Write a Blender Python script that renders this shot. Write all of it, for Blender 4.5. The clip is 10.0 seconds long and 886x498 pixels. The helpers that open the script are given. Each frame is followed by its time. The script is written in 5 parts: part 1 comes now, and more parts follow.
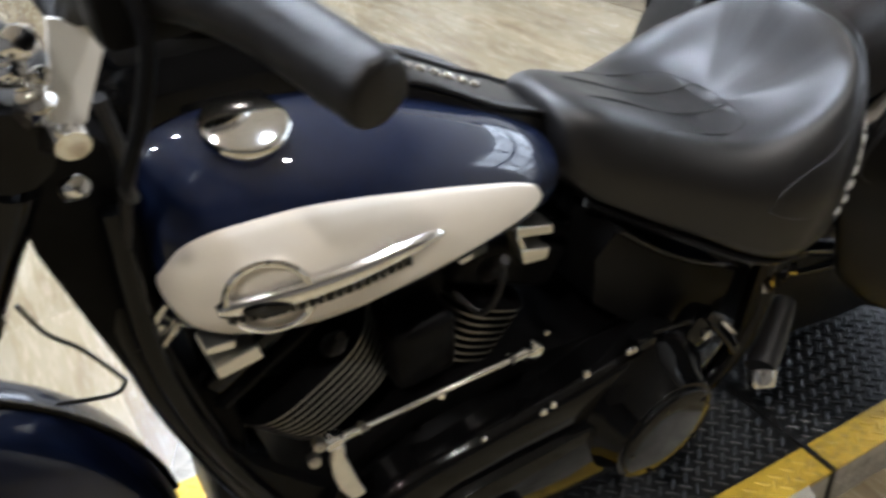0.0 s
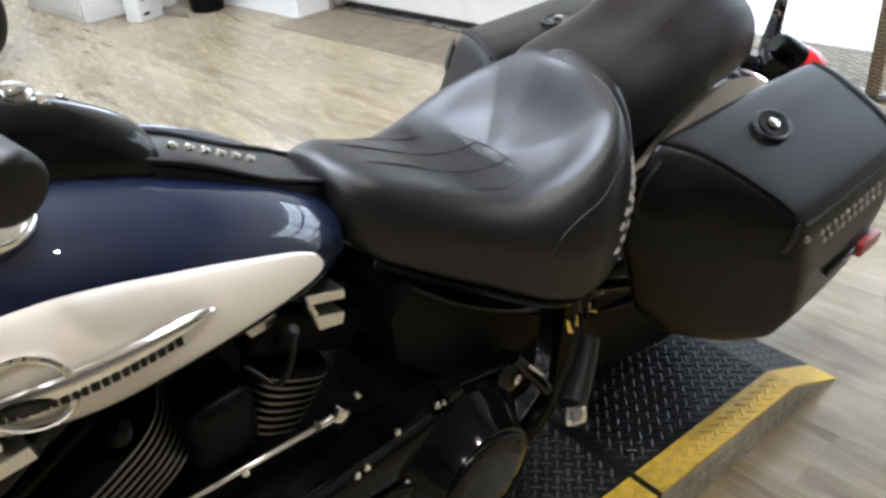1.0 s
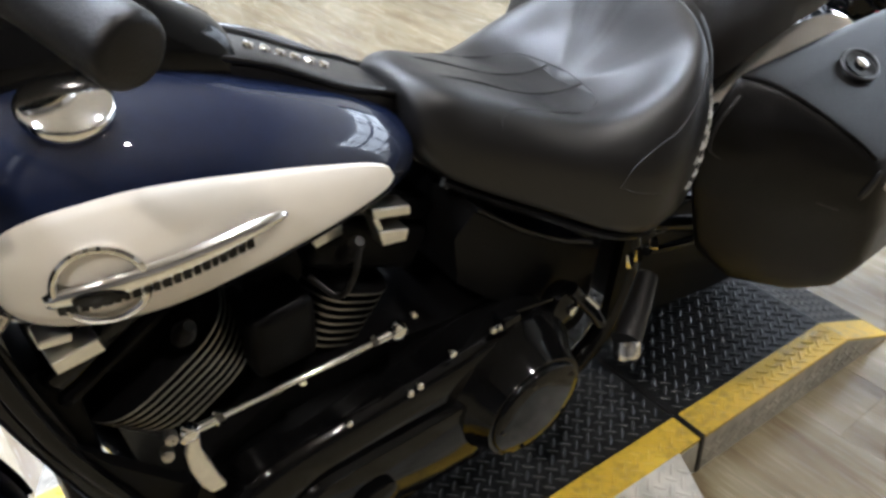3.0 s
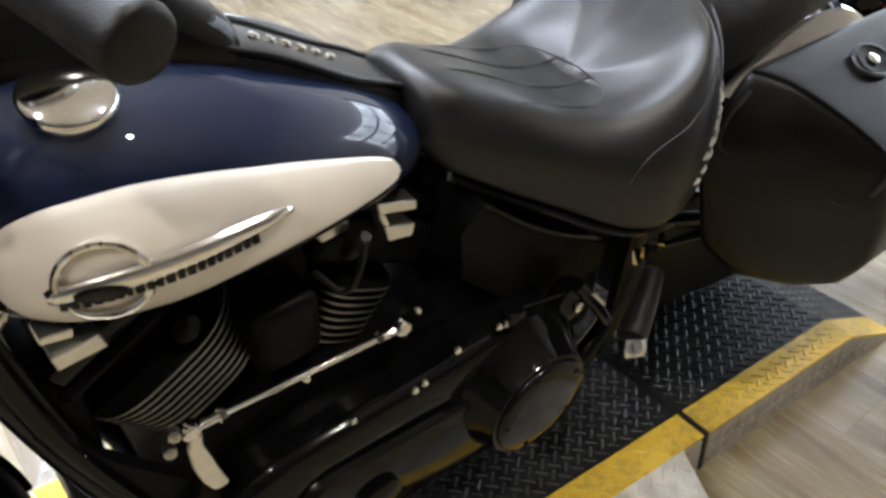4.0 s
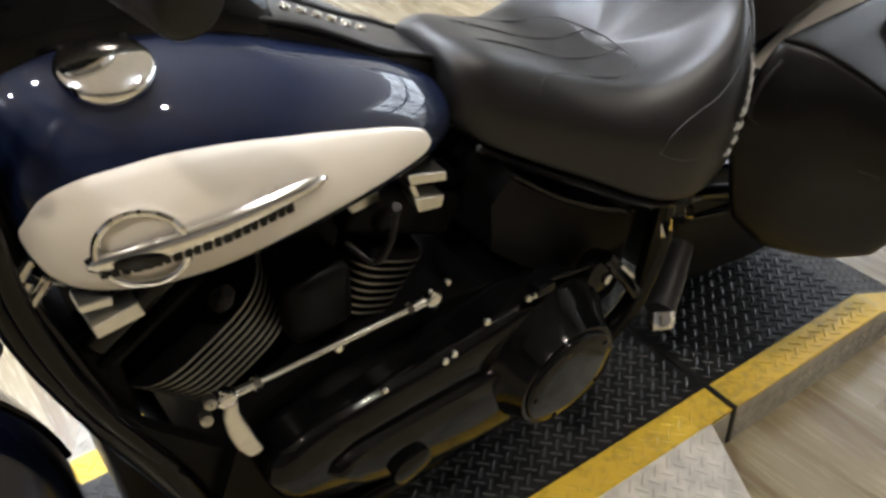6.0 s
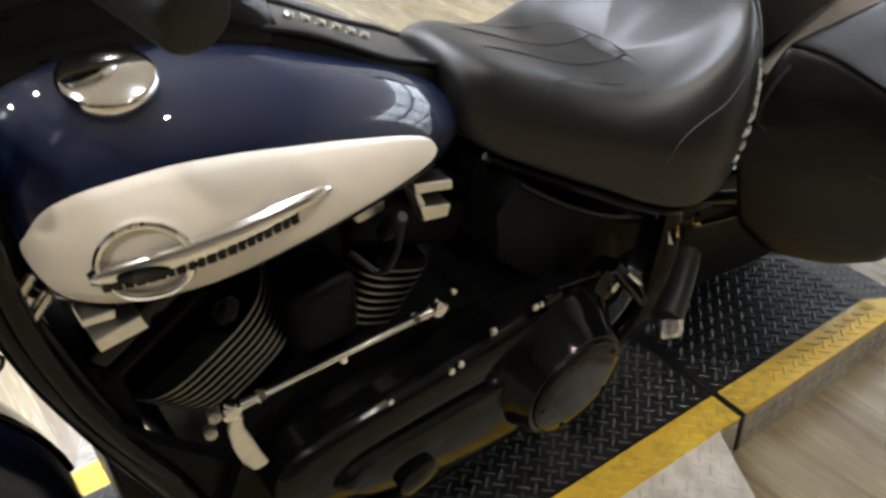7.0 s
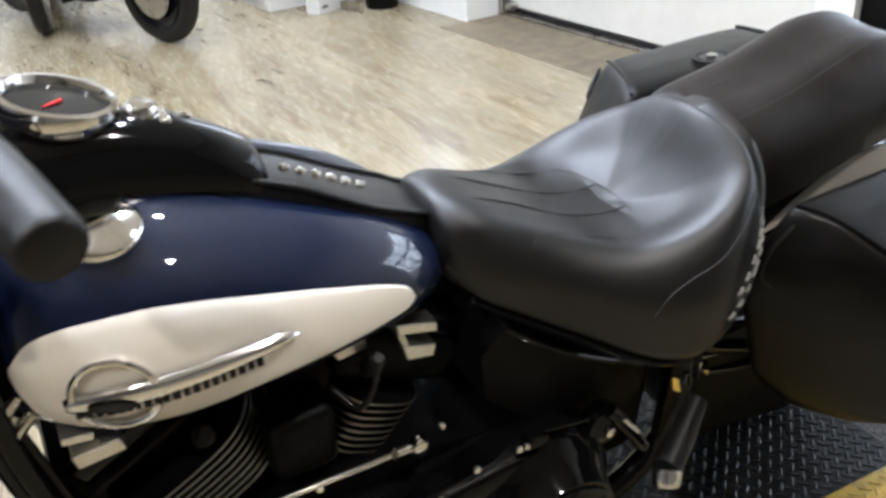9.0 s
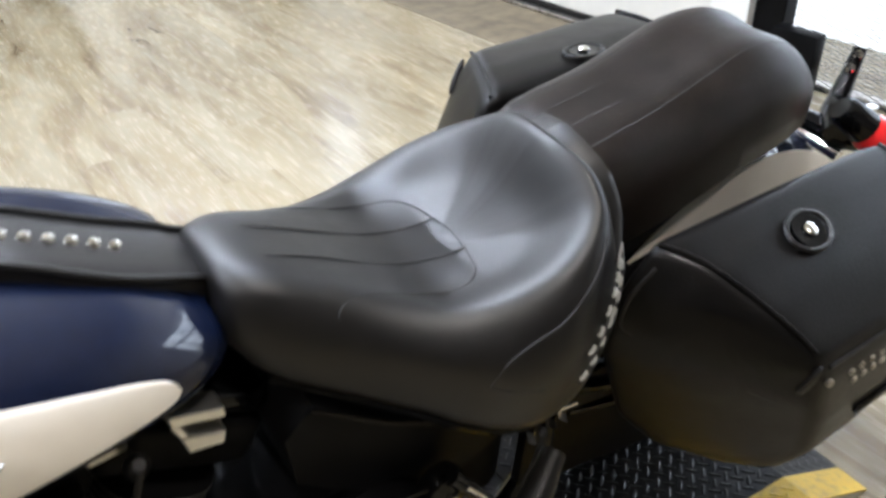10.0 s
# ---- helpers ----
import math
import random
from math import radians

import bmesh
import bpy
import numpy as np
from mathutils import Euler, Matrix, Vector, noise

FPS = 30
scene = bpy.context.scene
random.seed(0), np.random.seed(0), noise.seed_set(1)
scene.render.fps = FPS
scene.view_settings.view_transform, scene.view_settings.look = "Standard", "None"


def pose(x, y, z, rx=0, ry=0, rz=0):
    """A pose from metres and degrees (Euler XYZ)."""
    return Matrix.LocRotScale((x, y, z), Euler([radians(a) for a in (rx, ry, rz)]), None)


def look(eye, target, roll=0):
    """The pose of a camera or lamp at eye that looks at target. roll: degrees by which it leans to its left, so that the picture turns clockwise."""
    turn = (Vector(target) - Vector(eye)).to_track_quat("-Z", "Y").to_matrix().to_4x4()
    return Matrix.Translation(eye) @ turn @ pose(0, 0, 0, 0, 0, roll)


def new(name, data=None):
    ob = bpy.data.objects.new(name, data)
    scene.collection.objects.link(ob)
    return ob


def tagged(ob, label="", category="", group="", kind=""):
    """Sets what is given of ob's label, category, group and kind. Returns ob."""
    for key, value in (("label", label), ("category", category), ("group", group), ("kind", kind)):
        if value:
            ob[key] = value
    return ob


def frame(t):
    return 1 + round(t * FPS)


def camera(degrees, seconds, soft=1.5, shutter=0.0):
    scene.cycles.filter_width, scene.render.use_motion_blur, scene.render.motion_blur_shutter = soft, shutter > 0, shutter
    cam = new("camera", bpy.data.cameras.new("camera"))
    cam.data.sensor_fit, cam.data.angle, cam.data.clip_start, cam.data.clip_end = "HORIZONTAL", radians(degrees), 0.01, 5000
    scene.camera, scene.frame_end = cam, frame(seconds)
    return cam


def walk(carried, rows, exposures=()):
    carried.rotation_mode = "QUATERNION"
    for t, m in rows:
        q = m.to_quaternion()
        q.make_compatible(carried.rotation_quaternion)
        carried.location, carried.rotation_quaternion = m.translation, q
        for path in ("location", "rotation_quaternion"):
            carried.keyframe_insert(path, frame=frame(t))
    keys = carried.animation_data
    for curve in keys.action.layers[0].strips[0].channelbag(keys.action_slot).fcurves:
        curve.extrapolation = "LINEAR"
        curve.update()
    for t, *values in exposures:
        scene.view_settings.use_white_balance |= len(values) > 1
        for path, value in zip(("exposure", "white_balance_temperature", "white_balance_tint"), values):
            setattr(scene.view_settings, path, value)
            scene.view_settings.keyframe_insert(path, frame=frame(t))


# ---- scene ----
cam = camera(56.0, 10.0, soft=3.1, shutter=0.4)
PATH = [
    (0, (-0.59, -0.831, 1.257), (0.325, 0.56, 0.148), -5.2),
    (0.5, (-0.538, -0.878, 1.255), (0.564, 0.406, 0.188), -4.9),
    (1, (-0.521, -0.907, 1.264), (0.674, 0.339, 0.254), -5.0),
    (1.2, (-0.531, -0.896, 1.262), (0.666, 0.348, 0.250), -4.8),
    (1.5, (-0.533, -0.904, 1.259), (0.629, 0.355, 0.228), -4.1),
    (2, (-0.542, -0.901, 1.256), (0.59, 0.375, 0.212), -4.2),
    (2.5, (-0.547, -0.886, 1.246), (0.543, 0.383, 0.15), -3.7),
    (4, (-0.544, -0.854, 1.235), (0.528, 0.382, 0.085), -2.5),
    (4.5, (-0.551, -0.851, 1.236), (0.52, 0.408, 0.109), -2.8),
    (5, (-0.552, -0.854, 1.239), (0.515, 0.408, 0.112), -2.9),
    (5.5, (-0.558, -0.857, 1.234), (0.486, 0.396, 0.076), -2.3),
    (5.7, (-0.559, -0.859, 1.229), (0.464, 0.391, 0.049), -3.2),
    (6.8, (-0.555, -0.84, 1.228), (0.456, 0.417, 0.046), -4.3),
    (7, (-0.554, -0.843, 1.227), (0.461, 0.417, 0.051), -4.2),
    (7.5, (-0.562, -0.832, 1.23), (0.49, 0.405, 0.063), -2.2),
    (8, (-0.594, -0.824, 1.241), (0.508, 0.399, 0.105), -1.1),
    (8.2, (-0.607, -0.834, 1.248), (0.517, 0.397, 0.144), -2.5),
    (8.5, (-0.579, -0.813, 1.274), (0.59, 0.403, 0.2), -5.9),
    (8.8, (-0.501, -0.883, 1.280), (0.312, 0.189, 0.414), -7.0),
    (9, (-0.451, -0.922, 1.295), (0.471, 0.555, 0.31), -4.0),
    (9.2, (-0.404, -0.952, 1.311), (0.306, 0.243, 0.520), -5.3),
    (9.3, (-0.384, -0.945, 1.315), (0.536, 0.534, 0.331), -6.3),
    (9.5, (-0.347, -0.95, 1.307), (0.616, 0.486, 0.303), -6.5),
    (9.8, (-0.277, -0.888, 1.292), (0.553, 0.188, 0.447), -1.1),
    (10, (-0.219, -0.823, 1.303), (0.807, 0.495, 0.203), -1.6),
]
walk(cam, [(t, look(eye, target, roll)) for t, eye, target, roll in PATH],
     exposures=[(0, -0.28, 5650, 10), (1.0, -0.12, 5600, 10), (2.5, -0.1, 5620, 10), (4.2, -0.15, 5850, 10), (5.5, -0.15, 6000, 10), (7.5, -0.2, 6000, 10), (8.5, -0.15, 5620, 10), (10, -0.1, 5650, 10)])

# ---------------------------------------------------------------- light
world = bpy.data.worlds.new("world")
scene.world = world
world.use_nodes = True
wn = world.node_tree
sky = wn.nodes.new("ShaderNodeTexSky")
sky.sky_type, sky.sun_disc, sky.sun_elevation, sky.sun_rotation = "NISHITA", False, radians(35), radians(90)
wn.links.new(sky.outputs[0], wn.nodes["Background"].inputs[0])
wn.nodes["Background"].inputs[1].default_value = 0.1
scene.view_settings.exposure = 0.0


def area_lamp(name, power, size, color, matrix):
    data = bpy.data.lights.new(name, "AREA")
    data.shape, data.size, data.size_y = "RECTANGLE", size[0], size[1]
    data.energy, data.color = power, color
    ob = new(name, data)
    ob.matrix_world = matrix
    return ob


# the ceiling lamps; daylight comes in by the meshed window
COOL, WARM = (0.98, 0.98, 1.0), (1.0, 0.87, 0.72)
# x, y, watts, colour of every spot lamp
SPOTS = [(0.0, 1.5, 24, COOL), (-0.28, 1.06, 24, COOL), (-0.28, 0.45, 24, COOL), (0.45, 1.0, 28, COOL), (1.0, 1.34, 26, COOL), (0.68, 0.30, 62, COOL), (1.2, 1.8, 8, COOL), (1.7, 2.3, 6, COOL)]
# added fill spots, no known source: they brighten the far floor and seat bowl
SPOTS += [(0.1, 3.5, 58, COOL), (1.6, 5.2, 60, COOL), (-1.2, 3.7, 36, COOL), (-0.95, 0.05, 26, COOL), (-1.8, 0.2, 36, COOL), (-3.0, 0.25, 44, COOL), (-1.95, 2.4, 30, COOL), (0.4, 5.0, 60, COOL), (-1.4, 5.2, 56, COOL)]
SPOTS += [(0.5, -1.42, 46, WARM), (-1.74, -1.4, 46, WARM)]
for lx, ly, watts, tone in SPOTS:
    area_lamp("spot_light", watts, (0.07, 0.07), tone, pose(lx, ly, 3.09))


# ---------------------------------------------------------------- materials
def material(name, base, rough=0.5, metal=0.0, coat=0.0, vary=0.12, scale=40.0, bump=0.0, bump_scale=200.0, second=None, spread=(0.35, 0.65), stretch=(1, 1, 1), rough_vary=0.0, per_object=0.0, spec=0.5):
    m = bpy.data.materials.new(name)
    m.use_nodes = True
    t = m.node_tree
    b = t.nodes["Principled BSDF"]
    b.inputs["Roughness"].default_value, b.inputs["Metallic"].default_value = rough, metal
    b.inputs["Coat Weight"].default_value, b.inputs["Coat Roughness"].default_value = coat, 0.015
    b.inputs["Specular IOR Level"].default_value = spec
    co = t.nodes.new("ShaderNodeTexCoord")
    mp = t.nodes.new("ShaderNodeMapping")
    mp.inputs["Scale"].default_value = stretch
    t.links.new(co.outputs["Object"], mp.inputs[0])
    big = t.nodes.new("ShaderNodeTexNoise")
    big.inputs["Scale"].default_value, big.inputs["Detail"].default_value = scale / 8, 4
    fine = t.nodes.new("ShaderNodeTexNoise")
    fine.inputs["Scale"].default_value, fine.inputs["Detail"].default_value = scale, 5
    for n in (big, fine):
        t.links.new(mp.outputs[0], n.inputs["Vector"])
    mix = t.nodes.new("ShaderNodeMath")
    mix.operation = "MULTIPLY_ADD"
    t.links.new(fine.outputs[0], mix.inputs[0])
    mix.inputs[1].default_value = 0.5
    half = t.nodes.new("ShaderNodeMath")
    half.operation = "MULTIPLY"
    half.inputs[1].default_value = 0.5
    t.links.new(big.outputs[0], half.inputs[0])
    t.links.new(half.outputs[0], mix.inputs[2])
    ramp = t.nodes.new("ShaderNodeValToRGB")
    dark = second or tuple(c * (1 - vary * 2) for c in base)
    light = tuple(min(1, c * (1 + vary)) for c in base)
    ramp.color_ramp.elements[0].position, ramp.color_ramp.elements[1].position = spread
    ramp.color_ramp.elements[0].color, ramp.color_ramp.elements[1].color = (*dark, 1), (*light, 1)
    t.links.new(mix.outputs[0], ramp.inputs[0])
    color = ramp.outputs[0]
    if per_object:
        info = t.nodes.new("ShaderNodeObjectInfo")
        hsv = t.nodes.new("ShaderNodeHueSaturation")
        rng = t.nodes.new("ShaderNodeMapRange")
        rng.inputs["To Min"].default_value, rng.inputs["To Max"].default_value = 1 - per_object, 1 + per_object
        t.links.new(info.outputs["Random"], rng.inputs[0])
        t.links.new(rng.outputs[0], hsv.inputs["Value"])
        t.links.new(color, hsv.inputs["Color"])
        color = hsv.outputs[0]
        far = t.nodes.new("ShaderNodeVectorMath")
        far.operation = "SCALE"
        far.inputs[0].default_value = (37.0, 53.0, 11.0)
        t.links.new(info.outputs["Random"], far.inputs["Scale"])
        t.links.new(far.outputs[0], mp.inputs["Location"])
    t.links.new(color, b.inputs["Base Color"])
    if rough_vary:
        rr = t.nodes.new("ShaderNodeMapRange")
        rr.inputs["To Min"].default_value, rr.inputs["To Max"].default_value = max(0.02, rough - rough_vary), rough + rough_vary
        rr.inputs["From Min"].default_value, rr.inputs["From Max"].default_value = 0.3, 0.7
        t.links.new(mix.outputs[0], rr.inputs[0])
        t.links.new(rr.outputs[0], b.inputs["Roughness"])
    if bump:
        bn = t.nodes.new("ShaderNodeTexNoise")
        bn.inputs["Scale"].default_value, bn.inputs["Detail"].default_value = bump_scale, 3
        t.links.new(mp.outputs[0], bn.inputs["Vector"])
        bp = t.nodes.new("ShaderNodeBump")
        bp.inputs["Strength"].default_value, bp.inputs["Distance"].default_value = bump, 0.002
        t.links.new(bn.outputs[0], bp.inputs["Height"])
        t.links.new(bp.outputs[0], b.inputs["Normal"])
    return m


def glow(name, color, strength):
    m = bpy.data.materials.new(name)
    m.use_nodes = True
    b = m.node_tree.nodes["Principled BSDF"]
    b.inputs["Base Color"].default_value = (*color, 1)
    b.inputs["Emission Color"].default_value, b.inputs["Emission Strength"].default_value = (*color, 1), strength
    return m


BLUE = material("blue_paint", (0.0018, 0.0045, 0.018), 0.5, 0.0, 1.0, 0.1, 60, rough_vary=0.03, spec=0.1)
CREAM = material("cream_paint", (0.84, 0.785, 0.69), 0.35, 0, 0.8, 0.02, 30)
GLOSS = material("black_gloss_paint", (0.0030, 0.0030, 0.0032), 0.09, 0, 0.0, 0.2, 60, rough_vary=0.03, spec=0.22)
SATIN = material("black_satin_metal", (0.0045, 0.0044, 0.0045), 0.36, 0.0, 0, 0.2, 80, 0.12, 500, rough_vary=0.08, spec=0.06)
POLISH = material("polished_badge_metal", (0.95, 0.94, 0.92), 0.16, 1, 0, 0.02, 30)
CHROME = material("chrome", (0.85, 0.84, 0.82), 0.05, 1, 0, 0.04, 60, rough_vary=0.02)
BRUSHED = material("machined_aluminium", (0.50, 0.48, 0.45), 0.3, 1, 0, 0.1, 90, rough_vary=0.08)
TRIM = material("bright_machined_trim", (0.82, 0.80, 0.74), 0.34, 1, 0, 0.05, 90, rough_vary=0.05)
LEATHER = material("black_leather", (0.0034, 0.0029, 0.0026), 0.41, 0, 0, 0.18, 50, 0.16, 420, rough_vary=0.05, spec=0.46)
BAGHIDE = material("rigid_black_leather", (0.0030, 0.0026, 0.0023), 0.34, 0, 0, 0.2, 30, 0.2, 260, rough_vary=0.06, spec=0.18)
HIDE = material("brownish_black_leather", (0.0075, 0.0050, 0.0036), 0.38, 0, 0, 0.3, 24, 0.2, 300, rough_vary=0.08, spec=0.17)
LEATHER2 = material("worn_black_leather", (0.009, 0.0082, 0.0075), 0.40, 0, 0, 0.2, 30, 0.2, 300, rough_vary=0.06, spec=0.42)
STITCH = material("black_thread", (0.015, 0.014, 0.013), 0.8, 0, 0, 0.2, 300)
LACE = material("grey_lace", (0.33, 0.33, 0.31), 0.6, 0, 0, 0.15, 300)
RUBBER = material("black_rubber", (0.0065, 0.0058, 0.0052), 0.42, 0, 0, 0.2, 120, 0.15, 500, rough_vary=0.08, spec=0.3)
RED = material("red_lens", (0.62, 0.02, 0.02), 0.18, 0, 0.6, 0.1, 60)
REFLECTOR = material("dull_red_reflector", (0.30, 0.035, 0.03), 0.35, 0, 0.2, 0.1, 60)
GAUGE = material("gauge_face", (0.012, 0.012, 0.012), 0.08, 0, 0, 0.1, 60, spec=0.3)
PLATE = material("black_tread_plate", (0.011, 0.0112, 0.0115), 0.38, 0.0, 0, 0.3, 30, 0.14, 300, rough_vary=0.12, spec=0.26)
YELLOW = material("worn_yellow_paint", (0.56, 0.38, 0.03), 0.42, 0, 0, 0.1, 60, 0.12, 300, second=(0.26, 0.19, 0.035), spread=(0.30, 0.52), rough_vary=0.12)
STEEL = material("bare_tread_plate", (0.46, 0.44, 0.39), 0.42, 0.55, 0, 0.22, 30, 0.15, 260, rough_vary=0.1)


def plank_floor():
    """Greyed oak boards: cathedral grain, fine pores and a few knots, shifted from board to board."""
    m = bpy.data.materials.new("greyed_oak_plank")
    m.use_nodes = True
    t = m.node_tree
    b = t.nodes["Principled BSDF"]

    def node(kind, **values):
        n = t.nodes.new("ShaderNode" + kind)
        for key, value in values.items():
            n.inputs[key].default_value = value
        return n

    co, info = node("TexCoord"), node("ObjectInfo")
    off = node("VectorMath")
    off.operation = "MULTIPLY_ADD"
    off.inputs[1].default_value = (37.0, 53.0, 11.0)
    t.links.new(info.outputs["Random"], off.inputs[0])
    t.links.new(co.outputs["Object"], off.inputs[2])
    waves = node("Mapping", Scale=(1.0, 0.13, 1.0))
    pores = node("Mapping", Scale=(1.0, 0.05, 1.0))
    spots = node("Mapping", Scale=(1.0, 0.40, 1.0))
    for mp in (waves, pores, spots):
        t.links.new(off.outputs[0], mp.inputs[0])
    figure = node("TexNoise", Scale=11.0, Detail=3.0, Roughness=0.5, Distortion=1.4)
    pore = node("TexNoise", Scale=190.0, Detail=3.0)
    knot = node("TexVoronoi", Scale=2.6)
    cloud = node("TexNoise", Scale=2.6, Detail=2.0)
    for n, mp in ((figure, waves), (pore, pores), (knot, spots), (cloud, waves)):
        t.links.new(mp.outputs[0], n.inputs["Vector"])
    ramp = node("ValToRGB")
    stops = ramp.color_ramp.elements
    stops[0].position, stops[0].color = 0.30, (0.125, 0.092, 0.050, 1)
    stops[1].position, stops[1].color = 0.72, (0.275, 0.240, 0.165, 1)
    mid = stops.new(0.47)
    mid.color = (0.215, 0.176, 0.104, 1)
    t.links.new(figure.outputs[0], ramp.inputs[0])

    def shade(color, factor, low, high, source_low, source_high):
        rng = node("MapRange", **{"From Min": source_low, "From Max": source_high, "To Min": low, "To Max": high})
        t.links.new(factor, rng.inputs[0])
        mul = node("VectorMath")
        mul.operation = "SCALE"
        t.links.new(color, mul.inputs[0])
        t.links.new(rng.outputs[0], mul.inputs["Scale"])
        return mul.outputs[0]

    color = shade(ramp.outputs[0], pore.outputs[0], 0.92, 1.07, 0.3, 0.7)
    color = shade(color, knot.outputs["Distance"], 0.62, 1.0, 0.01, 0.09)
    color = shade(color, cloud.outputs[0], 0.84, 1.16, 0.3, 0.7)
    color = shade(color, info.outputs["Random"], 0.95, 1.05, 0.0, 1.0)
    t.links.new(color, b.inputs["Base Color"])
    rough = node("MapRange", **{"From Min": 0.3, "From Max": 0.7, "To Min": 0.21, "To Max": 0.30})
    t.links.new(pore.outputs[0], rough.inputs[0])
    t.links.new(rough.outputs[0], b.inputs["Roughness"])
    bump = node("Bump", Strength=0.05, Distance=0.001)
    t.links.new(pore.outputs[0], bump.inputs["Height"])
    t.links.new(bump.outputs[0], b.inputs["Normal"])
    return m


PLANK = plank_floor()
WORN = material("worn_tread_lugs", (0.018, 0.018, 0.018), 0.33, 0.0, 0, 0.3, 30, 0.1, 300, rough_vary=0.1, spec=0.36)
FIN = material("fin_edge_metal", (0.27, 0.26, 0.235), 0.42, 1, 0, 0.1, 90, rough_vary=0.08)
CONCRETE = material("raw_concrete", (0.16, 0.13, 0.083), 0.75, 0, 0, 0.2, 14, 0.2, 90)
WHITE = material("white_wall_paint", (0.70, 0.69, 0.65), 0.55, 0, 0, 0.03, 12, 0.04, 200)
DOOR = material("white_door_panel", (0.62, 0.60, 0.54), 0.4, 0, 0, 0.03, 12, 0.05, 80)
# unseen walls: the dim side of the hall is put into their colour
SOUTH = material("darkened_beige_paint", (0.14, 0.125, 0.105), 0.7, 0, 0, 0.06, 10)
DARKWALL = material("darkened_wall_paint", (0.10, 0.095, 0.09), 0.7, 0, 0, 0.08, 10)
CEIL = material("ceiling_paint", (0.66, 0.62, 0.54), 0.8, 0, 0, 0.05, 10)
WOOD = material("tan_wood", (0.45, 0.33, 0.2), 0.5, 0, 0, 0.15, 30, stretch=(1, 1, 0.1))
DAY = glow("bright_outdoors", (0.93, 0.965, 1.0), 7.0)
# emission stands in for sunlight on the yard's paving and wall
PAVE = glow("outdoor_glow", (0.97, 0.97, 0.98), 1.25)
PANE = glow("daylit_pane", (0.93, 0.96, 1.0), 5.0)
LAMP = glow("spot_lens", (1.0, 0.85, 0.65), 60.0)


# ---------------------------------------------------------------- mesh helpers
def mesh_of(bm, name, mat, smooth=True, angle=40):
    bmesh.ops.recalc_face_normals(bm, faces=bm.faces[:])
    me = bpy.data.meshes.new(name)
    bm.to_mesh(me)
    bm.free()
    me.materials.append(mat)
    if smooth:
        me.polygons.foreach_set("use_smooth", [True] * len(me.polygons))
        me.set_sharp_from_angle(angle=radians(angle))
    return me


def part(name, bm, mat, parent, label="", smooth=True, angle=40):
    ob = new(name, mesh_of(bm, name, mat, smooth, angle))
    ob.parent = parent
    return tagged(ob, label)


def setting(name, bm, mat, label, category, smooth=False):
    return tagged(new(name, mesh_of(bm, name, mat, smooth)), label, category, kind="structure")


def thing(name, matrix, label, category, group=""):
    ob = new(name)
    ob.empty_display_size = 0.1
    ob.matrix_world = matrix
    return tagged(ob, label, category, group)


def box(bm, x0, x1, y0, y1, z0, z1, bevel=0.0, seg=2):
    made = bmesh.ops.create_cube(bm, size=1)["verts"]
    for v in made:
        v.co = ((x0 + x1) / 2 + v.co.x * (x1 - x0), (y0 + y1) / 2 + v.co.y * (y1 - y0), (z0 + z1) / 2 + v.co.z * (z1 - z0))
    if bevel:
        edges = {e for v in made for e in v.link_edges}
        bmesh.ops.bevel(bm, geom=list(edges), offset=bevel, segments=seg, affect="EDGES", profile=0.5)
    return bm


def boxed(*args, **kw):
    return box(bmesh.new(), *args, **kw)


def loft(rings, closed=True, caps=True, bm=None):
    bm = bm or bmesh.new()
    rows = [[bm.verts.new(p) for p in ring] for ring in rings]
    n = len(rows[0])
    for a, b in zip(rows, rows[1:]):
        for i in range(n if closed else n - 1):
            j = (i + 1) % n
            bm.faces.new((a[i], a[j], b[j], b[i]))
    if caps and closed:
        bm.faces.new(rows[0][::-1])
        bm.faces.new(rows[-1])
    return bm


def spline(points, steps=6):
    """A smooth line through the points (Catmull-Rom)."""
    p = [Vector(q) for q in points]
    p = [2 * p[0] - p[1], *p, 2 * p[-1] - p[-2]]
    out = []
    for a, b, c, d in zip(p, p[1:], p[2:], p[3:]):
        for k in range(steps):
            s = k / steps
            out.append(0.5 * (2 * b + (c - a) * s + (2 * a - 5 * b + 4 * c - d) * s * s + (3 * b - a - 3 * c + d) * s ** 3))
    return [*out, p[-2]]


def tube(points, radius, sides=12, bm=None, closed=False):
    """A round bar along the points; radius is a number or one for each point."""
    p = [Vector(q) for q in points]
    radii = radius if isinstance(radius, (list, tuple)) else [radius] * len(p)
    rings, side = [], None
    for i, q in enumerate(p):
        if closed:
            d = (p[(i + 1) % len(p)] - p[i - 1]).normalized()
        else:
            d = (p[min(i + 1, len(p) - 1)] - p[max(i - 1, 0)]).normalized()
        if side is None:
            side = d.orthogonal().normalized()
        side = (side - d * side.dot(d)).normalized()
        up = d.cross(side)
        rings.append([q + radii[i] * (math.cos(2 * math.pi * k / sides) * side + math.sin(2 * math.pi * k / sides) * up) for k in range(sides)])
    if closed:
        rings.append(rings[0])
        made = loft(rings, True, False, bm)
        bmesh.ops.remove_doubles(made, verts=made.verts[:], dist=1e-6)
        return made
    return loft(rings, True, True, bm)


def lathe(profile, centre, axis, sides=32, bm=None):
    """Rings of (radius, height) turned about an axis through the centre."""
    axis = Vector(axis).normalized()
    side = axis.orthogonal().normalized()
    up = axis.cross(side)
    c = Vector(centre)
    rings = [[c + h * axis + max(r, 1e-4) * (math.cos(2 * math.pi * k / sides) * side + math.sin(2 * math.pi * k / sides) * up) for k in range(sides)] for r, h in profile]
    return loft(rings, True, True, bm)


